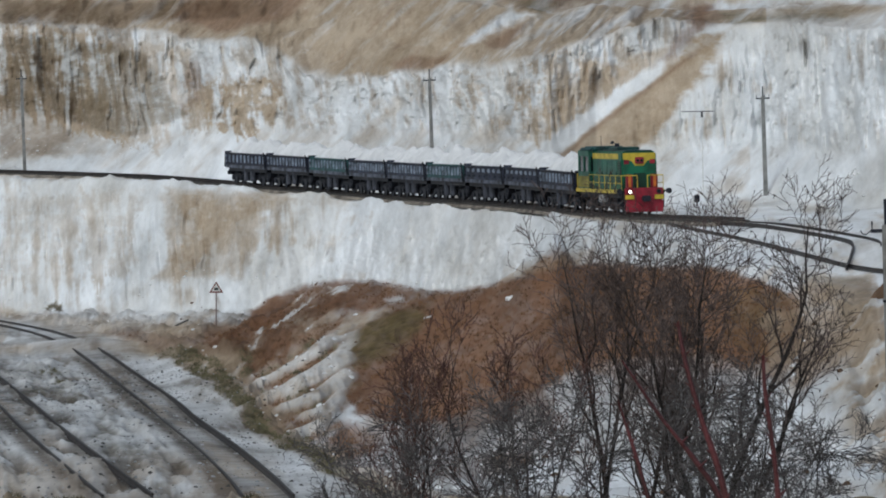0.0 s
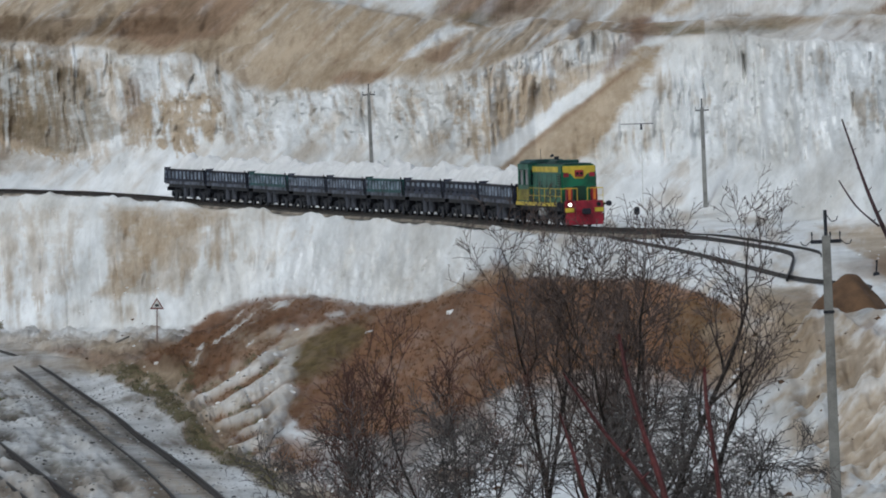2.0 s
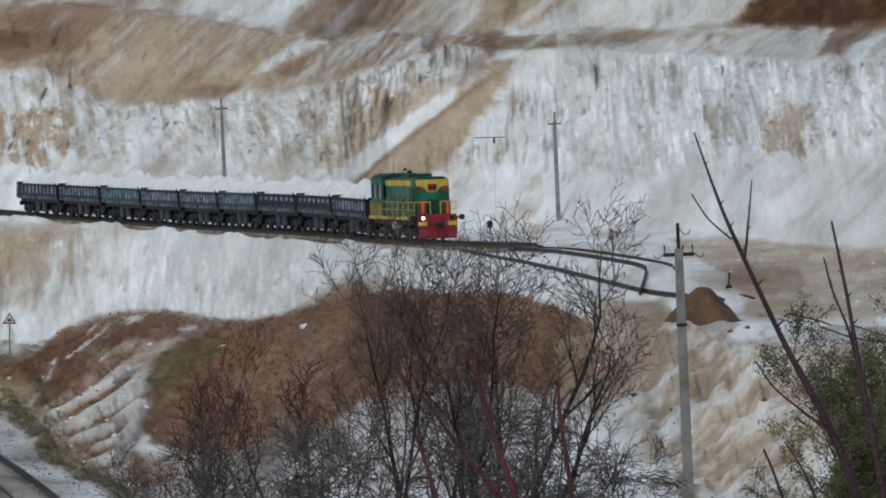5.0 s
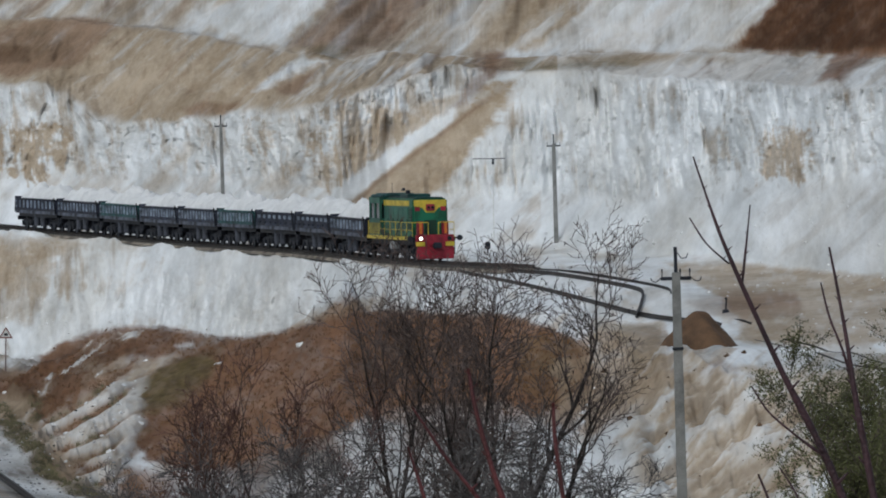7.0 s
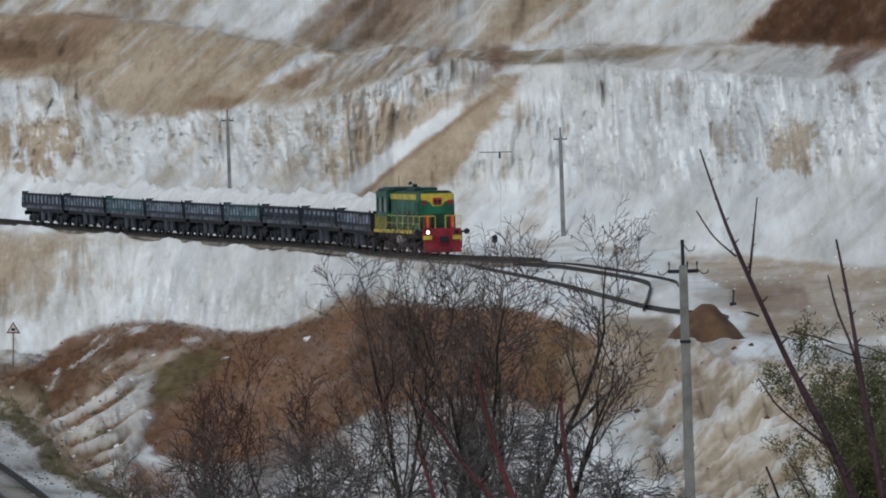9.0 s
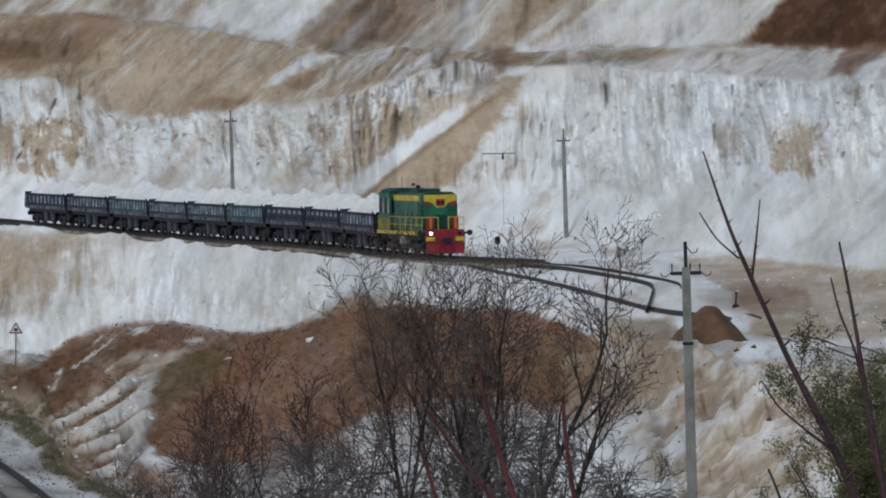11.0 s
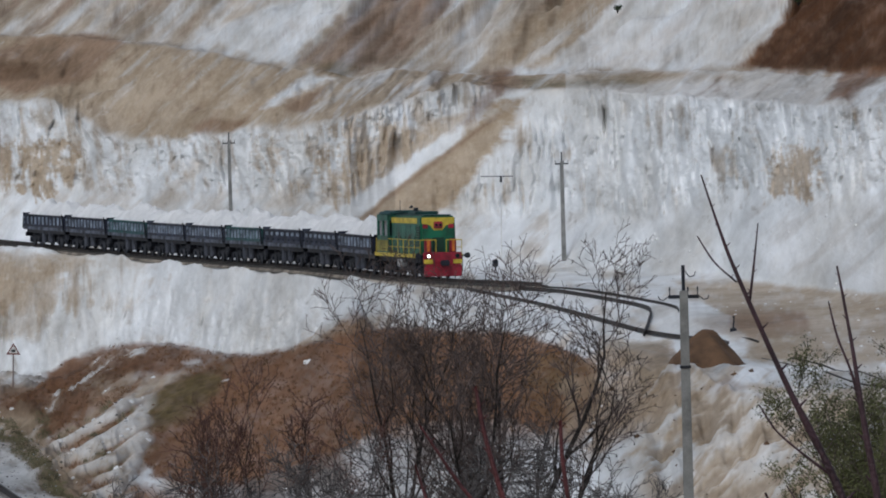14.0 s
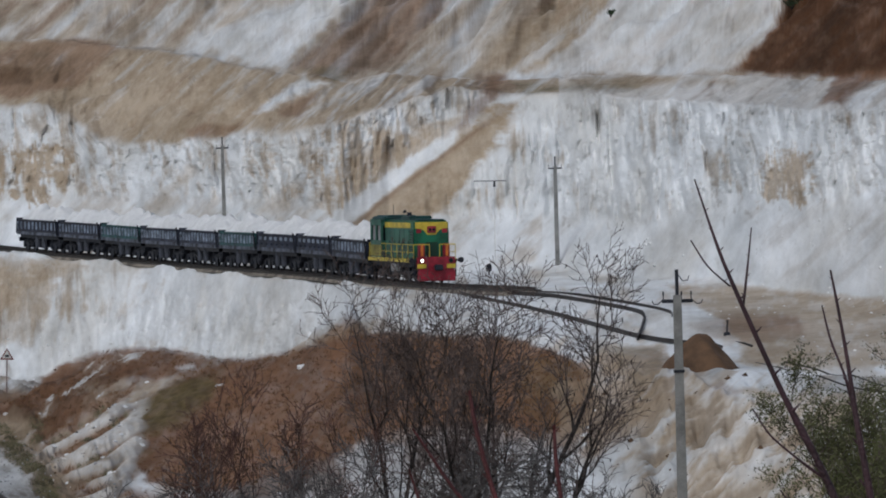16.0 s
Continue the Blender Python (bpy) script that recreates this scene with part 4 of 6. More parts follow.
    stain_and_dimming = stain_and_dimming * (1 - 0.8 * np.exp(-(chute / 0.35) ** 2) * band(wf, fc))
    # the spur's hollows between its ridges come out darker too
    stain_and_dimming = np.clip(stain_and_dimming * 0.8 + soft(diag, 0.0, 0.22) * band(wf + 0.2, tt) * (B > 0.9) * 0.22 + soil_and_dimming + spur * soft(-spur_ridge - spur_fine, 0.06, 0.25) * 0.4 + strip * 0.95, 0, 1)
    near = SS < n0
    for k in W:
        W[k] = np.where(near, 0, W[k])
    turf = fbm(X * 0.6, Y * 0.6, 131, 5, 0.6)
    W["sand"] = np.where(near, 0.75 * soft(turf, -0.3, 0.1), W["sand"])
    W["grass"] = np.where(near, soft(-turf, -0.15, 0.15), W["grass"])
    FIELD.update(X=X, Y=Y, Z=Z, S=SS - n0, brown=W["brown"].copy(), B=B, calm=calm, grass=W["grass"].copy())
    nr, nc = D.shape
    verts = np.stack([X, Y, Z], -1).reshape(-1, 3)
    i = np.arange(nr - 1)[:, None] * nc + np.arange(nc)[None, :]
    j = np.arange(nr - 1)[:, None] * nc + (np.arange(nc)[None, :] + 1) % nc
    quads = np.stack([i, j, j + nc, i + nc], -1).reshape(-1, 4)
    me = bpy.data.meshes.new("ground")
    me.vertices.add(len(verts))
    me.vertices.foreach_set("co", verts.ravel().astype(np.float32))
    me.loops.add(quads.size)
    me.loops.foreach_set("vertex_index", quads.ravel().astype(np.int32))
    me.polygons.add(len(quads))
    me.polygons.foreach_set("loop_start", np.arange(0, quads.size, 4, dtype=np.int32))
    me.polygons.foreach_set("loop_total", np.full(len(quads), 4, dtype=np.int32))
    me.update(calc_edges=True)
    me.polygons.foreach_set("use_smooth", np.ones(len(quads), dtype=bool))
    # weights as the shader lays the soils over one another
    under = np.clip(1 - sum(W.values()), 0, 1)
    for k in ("sand", "brown", "grass", "gravel"):
        under = under + W[k]
        W[k] = W[k] / np.maximum(under, 1e-6)
    at = me.attributes.new("soil", "FLOAT_COLOR", "POINT")
    at.data.foreach_set("color", np.stack([W["sand"], W["brown"], W["grass"], W["gravel"]], -1).reshape(-1).astype(np.float32))
    at = me.attributes.new("stain_and_dimming", "FLOAT", "POINT")
    at.data.foreach_set("value", stain_and_dimming.reshape(-1).astype(np.float32))
    me.materials.append(SOIL)
    return tagged(new("ground", me), "white chalk and tan sand quarry ground in benches", "ground", kind="structure")


MAIN, BRANCH = smooth_path(MAIN_LINE, 0.5), smooth_path(BRANCH_LINE, 0.5)
SPUR = smooth_path(SPUR_LINE, 0.5)
PIT, SIDING = smooth_path(PIT_LINE, 0.5), smooth_path(SIDING_LINE, 0.5)
for way in (MAIN, BRANCH, SPUR, PIT, SIDING):
    for p in way:
        p.z = ground_z(p.x, p.y)
build_ground()


# ---- railway tracks ----
def sweep(path, profile, offset, lift):
    """Vertices and faces of a profile (across, up) swept along a path at a sideways offset."""
    verts, faces, m = [], [], len(profile)
    for i, p in enumerate(path):
        t = (path[min(i + 1, len(path) - 1)] - path[max(i - 1, 0)]).normalized()
        side = Vector((t.y, -t.x, 0)).normalized()
        for a, h in profile:
            verts.append(p + side * (offset + a) + Vector((0, 0, lift + h)))
    for i in range(len(path) - 1):
        for k in range(m):
            faces.append((i * m + k, i * m + (k + 1) % m, (i + 1) * m + (k + 1) % m, (i + 1) * m + k))
    faces += [tuple(range(m)), tuple(range((len(path) - 1) * m, len(path) * m))[::-1]]
    return verts, faces


RAIL_PROFILE = [(-0.06, -0.04), (0.06, -0.04), (0.06, 0.03), (0.02, 0.05), (0.02, 0.12), (0.04, 0.13), (0.04, 0.18), (-0.04, 0.18), (-0.04, 0.13), (-0.02, 0.12), (-0.02, 0.05), (-0.06, 0.03)]
TRACK_LIFT = 0.14


def railway_track(path, label, lift=TRACK_LIFT, bed=True):
    tr = tagged(new("railway_track"), label, "railway track", kind="structure")
    for s in (-0.76, 0.76):
        raw_part("rail", *sweep(path, RAIL_PROFILE, s, lift), RAIL, tr)
    verts, faces = [], []
    for i in range(0, len(path) - 1 if bed else 0):
        t = (path[i + 1] - path[i]).normalized()
        side = Vector((t.y, -t.x, 0)).normalized()
        c = path[i]
        k = len(verts)
        for dz in (lift - 0.14, lift + 0.005):
            for a, b in ((-1.3, -0.12), (1.3, -0.12), (1.3, 0.12), (-1.3, 0.12)):
                verts.append(c + side * a + t * b + Vector((0, 0, dz)))
        faces += [(k + 4, k + 5, k + 6, k + 7), (k, k + 1, k + 5, k + 4), (k + 1, k + 2, k + 6, k + 5), (k + 2, k + 3, k + 7, k + 6), (k + 3, k, k + 4, k + 7)]
    if bed:
        tagged(raw_part("sleepers", verts, faces, SLEEPER, tr), kind="stuff")
        raw_part("ballast_bed", *sweep(path, [(-1.45, -0.25), (1.45, -0.25), (1.25, 0), (-1.25, 0)], 0, lift - 0.06), BALLAST, tr)
    return tr


railway_track(MAIN[:392], "main quarry railway line on dirty ballast along the shelf")
railway_track(MAIN[391:], "curving end of the main railway line on chalk", -0.07, False)
railway_track(BRANCH, "branch railway line leaving the main line on the shelf", -0.1, bed=False)
railway_track(SPUR, "old rails half buried in chalk and sand", -0.13, False)
railway_track(PIT, "curved railway line half sunk in gravel on the pit floor", -0.02, False)
railway_track(SIDING, "rusty siding rails half buried in gravel", -0.02, False)


def along(path, s):
    """A pose on the path at arc length s, x forward along it."""
    i = max(1, min(len(path) - 2, int(s / 0.5)))
    p = path[i].lerp(path[i + 1], s / 0.5 - int(s / 0.5))
    t = (path[i + 1] - path[i - 1]).normalized()
    side = Vector((-t.y, t.x, 0)).normalized()
    m = Matrix((t, side, t.cross(side))).transposed().to_4x4()
    return Matrix.Translation(p + Vector((0, 0, TRACK_LIFT + 0.18))) @ m


# ---- rolling stock: x forward, z up from the rail head ----
def wheelset(parent, x, r=0.5):
    for y in (-0.8, 0.8):
        bm = bmesh.new()
        add_rod(bm, (x, y - 0.07, r), (x, y + 0.07, r), r, seg=20)
        add_rod(bm, (x, y * 1.08, r), (x, y * 1.28, r), 0.16, seg=10)
        part("wheel", bm, BLACK, parent)
    part("axle", rod((x, -0.8, r), (x, 0.8, r), 0.09), BLACK, parent)


def bogie(parent, x, base=1.85, r=0.5):
    for y in (-1, 1):
        bm = bmesh.new()
        add_box(bm, x - base / 2 - 0.35, x + base / 2 + 0.35, y * 1.02 - 0.09, y * 1.02 + 0.09, 0.55, 0.8, 0.04)
        add_box(bm, x - 0.35, x + 0.35, y * 1.02 - 0.13, y * 1.02 + 0.13, 0.3, 0.78, 0.04)
        for k in (-1, 1):
            add_box(bm, x + k * base / 2 - 0.18, x + k * base / 2 + 0.18, y * 1.05 - 0.12, y * 1.05 + 0.12, 0.32, 0.72, 0.04)
        part("bogie_frame", bm, BLACK, parent)
    for k in (-1, 1):
        wheelset(parent, x + k * base / 2, r)


def dump_wagon(length, paint, label, ribs=12, panelled=False, seed=0):
    rng = random.Random(seed)
    h = length / 2 - 0.25
    wg = tagged(new("dump_wagon"), label, "wagon", "wagons of the ore train")
    bm = bmesh.new()
    add_box(bm, -h - 0.1, h + 0.1, -0.35, 0.35, 0.75, 1.2, 0.03)
    add_box(bm, -h + 2.9, h - 2.9, -0.85, 0.85, 0.4, 1.2, 0.05)
    for k in (-1, 1):
        add_box(bm, k * (h - 1.55) - 0.55, k * (h - 1.55) + 0.55, -0.95, 0.95, 0.42, 1.1, 0.05)
    frame_part = part("underframe", bm, BLACK, wg)
    for x in (-h, h):
        part("end_beam", box(x - 0.12, x + 0.12, -1.35, 1.35, 0.8, 1.15, bevel=0.03), BLACK, frame_part)
    for x in np.linspace(-h * 0.6, h * 0.6, 5):
        part("cross_member", box(x - 0.1, x + 0.1, -1.3, 1.3, 0.95, 1.3, bevel=0.02), BLACK, frame_part)
    for k in (-1, 1):
        bogie(wg, k * (h - 1.55))
        bm = bmesh.new()
        add_rod(bm, (k * h, 0, 0.98), (k * (h + 0.28), 0, 0.98), 0.13)
        part("coupler", bm, BLACK, wg)
    # tipping cylinders and air tanks between the bogies
    for x in (-0.75, 0.75):
        for y in (-1.15, 1.15):
            bm = bmesh.new()
            add_rod(bm, (x, y, 0.35), (x, y, 1.35), 0.26, seg=14)
            add_rod(bm, (x, y, 1.3), (x, y, 1.5), 0.14, seg=10)
            part("tipping_cylinder", bm, CYLINDER, wg)
    # tipping box: floor, two hinged sides, two ends
    part("floor_plate", box(-h, h, -1.45, 1.45, 1.42, 1.56, bevel=0.02), paint, wg)
    for y in (-1, 1):
        bm = bmesh.new()
        add_box(bm, -h + 0.12, h - 0.12, y * 1.5 - 0.05, y * 1.5 + 0.05, 1.5, 2.62, 0.015)
        add_box(bm, -h + 0.1, h - 0.1, y * 1.57 - 0.08, y * 1.57 + 0.08, 2.52, 2.68, 0.03)
        add_box(bm, -h + 0.1, h - 0.1, y * 1.57 - 0.07, y * 1.57 + 0.07, 1.66, 1.86, 0.03)
        side = part("side_board", bm, paint, wg)
        # lighter band along the lower edge of the side
        part("sill_band", box(-h + 0.15, h - 0.15, y * 1.58 - 0.06, y * 1.58 + 0.06, 1.4, 1.66, bevel=0.03), SILL, side)
        part("skirt", box(-h + 0.3, h - 0.3, y * 1.3 - 0.05, y * 1.3 + 0.05, 1.12, 1.5, bevel=0.015), BLACK, side)
        if panelled:
            bm = bmesh.new()
            add_box(bm, -h + 0.1, h - 0.1, y * 1.56 - 0.07, y * 1.56 + 0.07, 2.02, 2.16, 0.03)
            part("side_rail", bm, paint, side)
            for x in np.linspace(-h + 0.9, h - 0.9, 7):
                for z0 in (1.72, 2.2):
                    part("side_rib", box(x - 0.28, x + 0.28, y * 1.58 - 0.05, y * 1.58 + 0.05, z0, z0 + 0.26, bevel=0.03), paint if z0 < 2 else GREY_DIRTY, side)
        else:
            for x in np.linspace(-h + 0.35, h - 0.35, ribs):
                part("side_rib", box(x - 0.075, x + 0.075, y * 1.59 - 0.09, y * 1.59 + 0.09, 1.86, 2.5, bevel=0.025), GREY_DIRTY, side)
    for k in (-1, 1):
        bm = bmesh.new()
        add_box(bm, k * h - 0.06, k * h + 0.06, -1.5, 1.5, 1.45, 2.78, 0.02)
        for y in (-0.9, 0, 0.9):
            add_box(bm, k * (h + 0.08) - 0.06, k * (h + 0.08) + 0.06, y - 0.08, y + 0.08, 1.5, 2.72, 0.02)
        end = part("end_board", bm, paint, wg)
        part("lever_arm", rod((k * (h - 0.05), -1.62, 1.5), (k * (h - 0.3), -1.64, 2.8), 0.06), BLACK, end)
        part("lever_arm", rod((k * (h - 0.05), 1.62, 1.5), (k * (h - 0.3), 1.64, 2.8), 0.06), BLACK, end)
    # heaped load
    n, m = 40, 16
    verts, faces = [], []
    for i in range(n + 1):
        for j in range(m + 1):
            x, y = -h + 0.1 + (2 * h - 0.2) * i / n, -1.42 + 2.84 * j / m
            dome = (1 - abs(2 * i / n - 1) ** 4) ** 0.6 * (1 - abs(2 * j / m - 1) ** 2.2) ** 0.8
            lump = noise.fractal(Vector((x * 0.6 + seed * 7, y * 0.7, seed)), 0.7, 2.0, 5) * 0.5 + noise.fractal(Vector((x * 2.0, y * 2.0, seed + 9)), 0.6, 2.0, 4) * 0.2
            verts.append((x, y, 2.5 + dome * (1.12 + lump)))
    for i in range(n):
        for j in range(m):
            k = i * (m + 1) + j
            faces.append((k, k + m + 1, k + m + 2, k + 1))
    raw_part("chalk_load", verts, faces, LOAD, wg, "heaped load of white crushed chalk", True)
    return wg


CYLINDER = material("dusty_grey_cylinder", (0.085, 0.095, 0.125), 0.7, 0, 0.4, 2.0)
SILL = material("pale_sill_paint", (0.16, 0.18, 0.235), 0.75, 0, 0.55, 1.4)
GREY_DIRTY = material("dusty_rib_paint", (0.36, 0.43, 0.54), 0.7, 0, 0.5, 1.5)
BLUEGREY = material("dark_blue_grey_paint", (0.012, 0.018, 0.045), 0.6, 0, 0.5, 1.0)
DUSTY = material("dusty_dark_grey_paint", (0.042, 0.053, 0.09), 0.7, 0, 0.5, 1.0)
WAGON_TEAL = material("worn_teal_paint", (0.018, 0.105, 0.11), 0.6, 0, 0.45, 1.2)

TAIL, WAGON, LOCO = 74.6, 10.02, 11.7

kinds = [(BLUEGREY, "dark blue-grey tipping wagon heaped with white chalk", 11, False),
         (BLUEGREY, "dark grey tipping wagon with ribbed sides and chalk load", 13, False),
         (WAGON_TEAL, "teal tipping wagon with ribbed sides and chalk load", 13, False),
         (DUSTY, "dusty grey tipping wagon with close ribs and chalk load", 14, False),
         (DUSTY, "dusty grey tipping wagon with close ribs and chalk load", 13, False),
         (WAGON_TEAL, "teal tipping wagon with ribbed sides and chalk load", 12, False),
         (DUSTY, "dark grey tipping wagon with panelled sides and chalk load", 0, True),
         (DUSTY, "dusty grey tipping wagon with panelled sides and chalk load", 0, True),
         (BLUEGREY, "dark blue tipping wagon with ribbed sides and chalk load", 11, False)]
for i, (paint, label, ribs, panelled) in enumerate(kinds):
    wg = dump_wagon(WAGON, paint, label, ribs, panelled, i + 1)
    wg.matrix_world = along(MAIN, TAIL + WAGON * (i + 0.5))


def locomotive(L):
    """Diesel shunter, cab at the rear, its nose forward (x)."""
    lo = tagged(new("locomotive"), "green and yellow diesel shunting locomotive with red front", "locomotive")
    h = L / 2
    bm = bmesh.new()
    add_box(bm, -h, h, -1.2, 1.2, 1.05, 1.45, 0.03)
    add_box(bm, -1.3, 1.3, -1.1, 1.1, 0.45, 1.05, 0.08)
    part("underframe", bm, BLACK, lo)
    for k in (-1, 1):
        bogie(lo, k * (h - 2.7), 2.1, 0.52)
    part("walkway", box(-h, h, -1.45, 1.45, 1.45, 1.53, bevel=0.01), BLACK, lo)
    for y in (-1, 1):
        part("walkway_edge", box(-h, h - 0.3, y * 1.47 - 0.03, y * 1.47 + 0.03, 1.38, 1.62, bevel=0.01), YELLOW, lo, "yellow walkway edge")
        part("fuel_box", box(-0.2, 0.9, y * 1.25 - 0.2, y * 1.25 + 0.2, 0.75, 1.25, bevel=0.04), GREY, lo, "pale grey box")
        # steps at both ends
        for x in (-h + 0.3, h - 0.5):
            bm = bmesh.new()
            for z in (0.45, 0.8, 1.15):
                add_box(bm, x - 0.28, x + 0.28, y * 1.35 - 0.12, y * 1.35 + 0.12, z, z + 0.04)
            for dx in (-0.28, 0.28):
                add_box(bm, x + dx - 0.02, x + dx + 0.02, y * 1.4 - 0.03, y * 1.4 + 0.03, 0.42, 1.45)
            part("step_ladder", bm, BLACK, lo)
    # long hood
    hx0, hx1 = -h + 3.3, h - 1.0
    bm = bmesh.new()
    add_box(bm, hx0, hx1, -1.18, 1.18, 1.53, 4.12, 0.12)
    hood = part("hood", bm, GREEN, lo)
    for y in (-1, 1):
        part("upper_band", box(hx0 + 0.1, hx1 - 0.9, y * 1.19 - 0.015, y * 1.19 + 0.015, 3.62, 3.98, bevel=0.005), YELLOW, hood, "yellow band")
        xs = np.linspace(hx0 + 0.2, hx1 - 1.2, 6)
        for a, b in zip(xs[:-1], xs[1:]):
            d = part("hood_door", box(a + 0.03, b - 0.03, y * 1.19 - 0.02, y * 1.19 + 0.02, 1.9, 3.5, bevel=0.01), TEAL_LIGHT, hood)
            part("door_handle", box(b - 0.2, b - 0.12, y * 1.22 - 0.02, y * 1.22 + 0.02, 2.6, 2.75), BLACK, d)
        g = part("radiator_grille", box(hx1 - 1.05, hx1 - 0.15, y * 1.19 - 0.02, y * 1.19 + 0.02, 2.0, 3.5, bevel=0.01), BLACK, hood)
        for z in np.linspace(2.1, 3.4, 9):
            part("louvre", box(hx1 - 1.0, hx1 - 0.2, y * 1.22 - 0.02, y * 1.22 + 0.02, z, z + 0.06), GREEN, g)
    # nose: yellow warning panel with a V, number plate, lower panel
    me_v = [(hx1 + 0.02, -1.1, 4.02), (hx1 + 0.02, 1.1, 4.02), (hx1 + 0.02, 1.1, 3.62), (hx1 + 0.02, 0.55, 3.5), (hx1 + 0.02, 0.28, 3.18), (hx1 + 0.02, -0.28, 3.18), (hx1 + 0.02, -0.55, 3.5), (hx1 + 0.02, -1.1, 3.62)]
    back = [(x - 0.06, y, z) for x, y, z in me_v]
    k = len(me_v)
    raw_part("warning_panel", me_v + back, [tuple(range(k))[::-1], tuple(range(k, 2 * k))] + [(i, (i + 1) % k, k + (i + 1) % k, k + i) for i in range(k)], YELLOW, hood, "yellow V-shaped panel")
    part("headlamp_box", box(hx1 - 0.02, hx1 + 0.1, -0.3, 0.3, 3.3, 3.75, bevel=0.04), RED, hood, "dark red lamp box")
    for y in (-0.13, 0.13):
        part("headlamp", rod((hx1 + 0.06, y, 3.52), (hx1 + 0.13, y, 3.52), 0.1, seg=14), DARKGLASS, hood)
    for y in (-1, 1):
        part("corner_lamp", box(hx1 - 0.02, hx1 + 0.06, y * 0.88 - 0.18, y * 0.88 + 0.18, 3.3, 3.58, bevel=0.03), RED, hood, "red corner panel")
    part("nose_door", box(hx1 - 0.01, hx1 + 0.03, -0.4, 0.4, 1.6, 2.7, bevel=0.01), DARKGREEN, hood)
    # roof gear
    part("roof", box(hx0 + 0.05, hx1 - 0.05, -0.95, 0.95, 4.1, 4.2, bevel=0.05), TEAL, lo, "dark green hood roof")
    part("roof_cowl", box(0.2, 2.2, -0.8, 0.8, 4.18, 4.4, bevel=0.06), TEAL, lo)
    part("exhaust", rod((-0.6, 0, 4.1), (-0.6, 0, 4.62), 0.16, seg=12), BLACK, lo)
    part("horn", rod((-h + 2.4, 0.35, 4.6), (-h + 2.9, 0.35, 4.66), 0.05, 0.11, seg=10), BLACK, lo)
    # cab with window openings on all sides
    cx0, cx1, cy, cz0, cz1 = -h + 0.5, -h + 3.3, 1.45, 1.53, 4.15
    cab = part("cab", box(cx0, cx1, -cy, cy, cz0, 2.75, bevel=0.04), TEAL_LIGHT, lo)
    bm = bmesh.new()
    for x in (cx0 + 0.1, (cx0 + cx1) / 2, cx1 - 0.1):
        for y in (-cy + 0.07, cy - 0.07):
            add_box(bm, x - 0.1, x + 0.1, y - 0.07, y + 0.07, 2.7, cz1)
    add_box(bm, cx0, cx1, -cy, -cy + 0.1, 3.75, cz1, 0.02)
    add_box(bm, cx0, cx1, cy - 0.1, cy, 3.75, cz1, 0.02)
    add_box(bm, cx1 - 0.1, cx1, -cy, cy, 3.75, cz1, 0.02)
    add_box(bm, cx0, cx0 + 0.1, -cy, cy, 3.75, cz1, 0.02)
    part("cab_upper_frame", bm, TEAL_LIGHT, cab)
    for y in (-1, 1):
        for x0, x1 in ((cx0 + 0.2, (cx0 + cx1) / 2 - 0.1), ((cx0 + cx1) / 2 + 0.1, cx1 - 0.2)):
            part("window_pane", box(x0, x1, y * (cy - 0.08) - 0.01, y * (cy - 0.08) + 0.01, 2.75, 3.75), DARKGLASS, cab)
    for x in (cx0 + 0.06, cx1 - 0.05):
        part("window_pane", box(x - 0.01, x + 0.01, -cy + 0.15, cy - 0.15, 2.75, 3.75), DARKGLASS, cab)
    part("cab_roof", box(cx0 - 0.15, cx1 + 0.2, -cy - 0.05, cy + 0.05, 4.13, 4.42, bevel=0.13, taper=(0.96, 0.7)), TEAL, lo, "dark rounded cab roof")
    for y in (-1, 1):
        part("cab_band", box(cx0, cx1, y * (cy + 0.005) - 0.01, y * (cy + 0.005) + 0.01, 1.7, 2.45, bevel=0.002), YELLOW_DULL, cab, "dull yellow lower cab panel")
    # front end: red buffer beam, plough, coupler, buffers, lit lamps, orange striped lockers
    beam = part("buffer_beam", box(h - 0.15, h + 0.08, -1.3, 1.3, 0.95, 1.75, bevel=0.04), RED, lo, "red front beam")
    part("plough", box(h - 0.1, h + 0.25, -1.25, 1.25, 0.16, 0.95, bevel=0.05), RED, lo, "red track plough")
    bm = bmesh.new()
    add_box(bm, h, h + 0.75, -0.17, 0.17, 0.9, 1.2, 0.05)
    add_box(bm, h + 0.5, h + 0.8, -0.28, 0.28, 0.85, 1.25, 0.06)
    part("coupler", bm, BLACK, lo)
    for y in (-1, 1):
        part("buffer_pad", box(h + 0.08, h + 0.14, y * 1.0 - 0.3, y * 1.0 + 0.3, 1.0, 1.28, bevel=0.01), YELLOW, beam, "yellow warning plate")
        lk = part("front_locker", box(h - 0.75, h - 0.35, y * 0.85 - 0.2, y * 0.85 + 0.2, 1.75, 2.62, bevel=0.03), RED, lo, "red locker with an orange stripe")
        part("stripe", box(h - 0.36, h - 0.33, y * 0.85 - 0.09, y * 0.85 + 0.09, 1.8, 2.56), ORANGE, lk)
        part("lamp_ring", rod((h + 0.06, y * 0.98, 1.5), (h + 0.16, y * 0.98, 1.5), 0.15, seg=16), BLACK, beam)
        part("buffer_lamp", rod((h + 0.1, y * 0.98, 1.5), (h + 0.19, y * 0.98, 1.5), 0.1, seg=16), lamp_mat if y < 0 else DARKGLASS, beam, "lit round lamp" if y < 0 else "unlit round lamp")
        bm = bmesh.new()
        add_rod(bm, (h - 0.05, y * 1.3, 1.5), (h - 0.05, y * 1.62, 1.55), 0.05)
        add_rod(bm, (h - 0.12, y * 1.68, 1.52), (h + 0.14, y * 1.68, 1.52), 0.17, 0.19, seg=14)
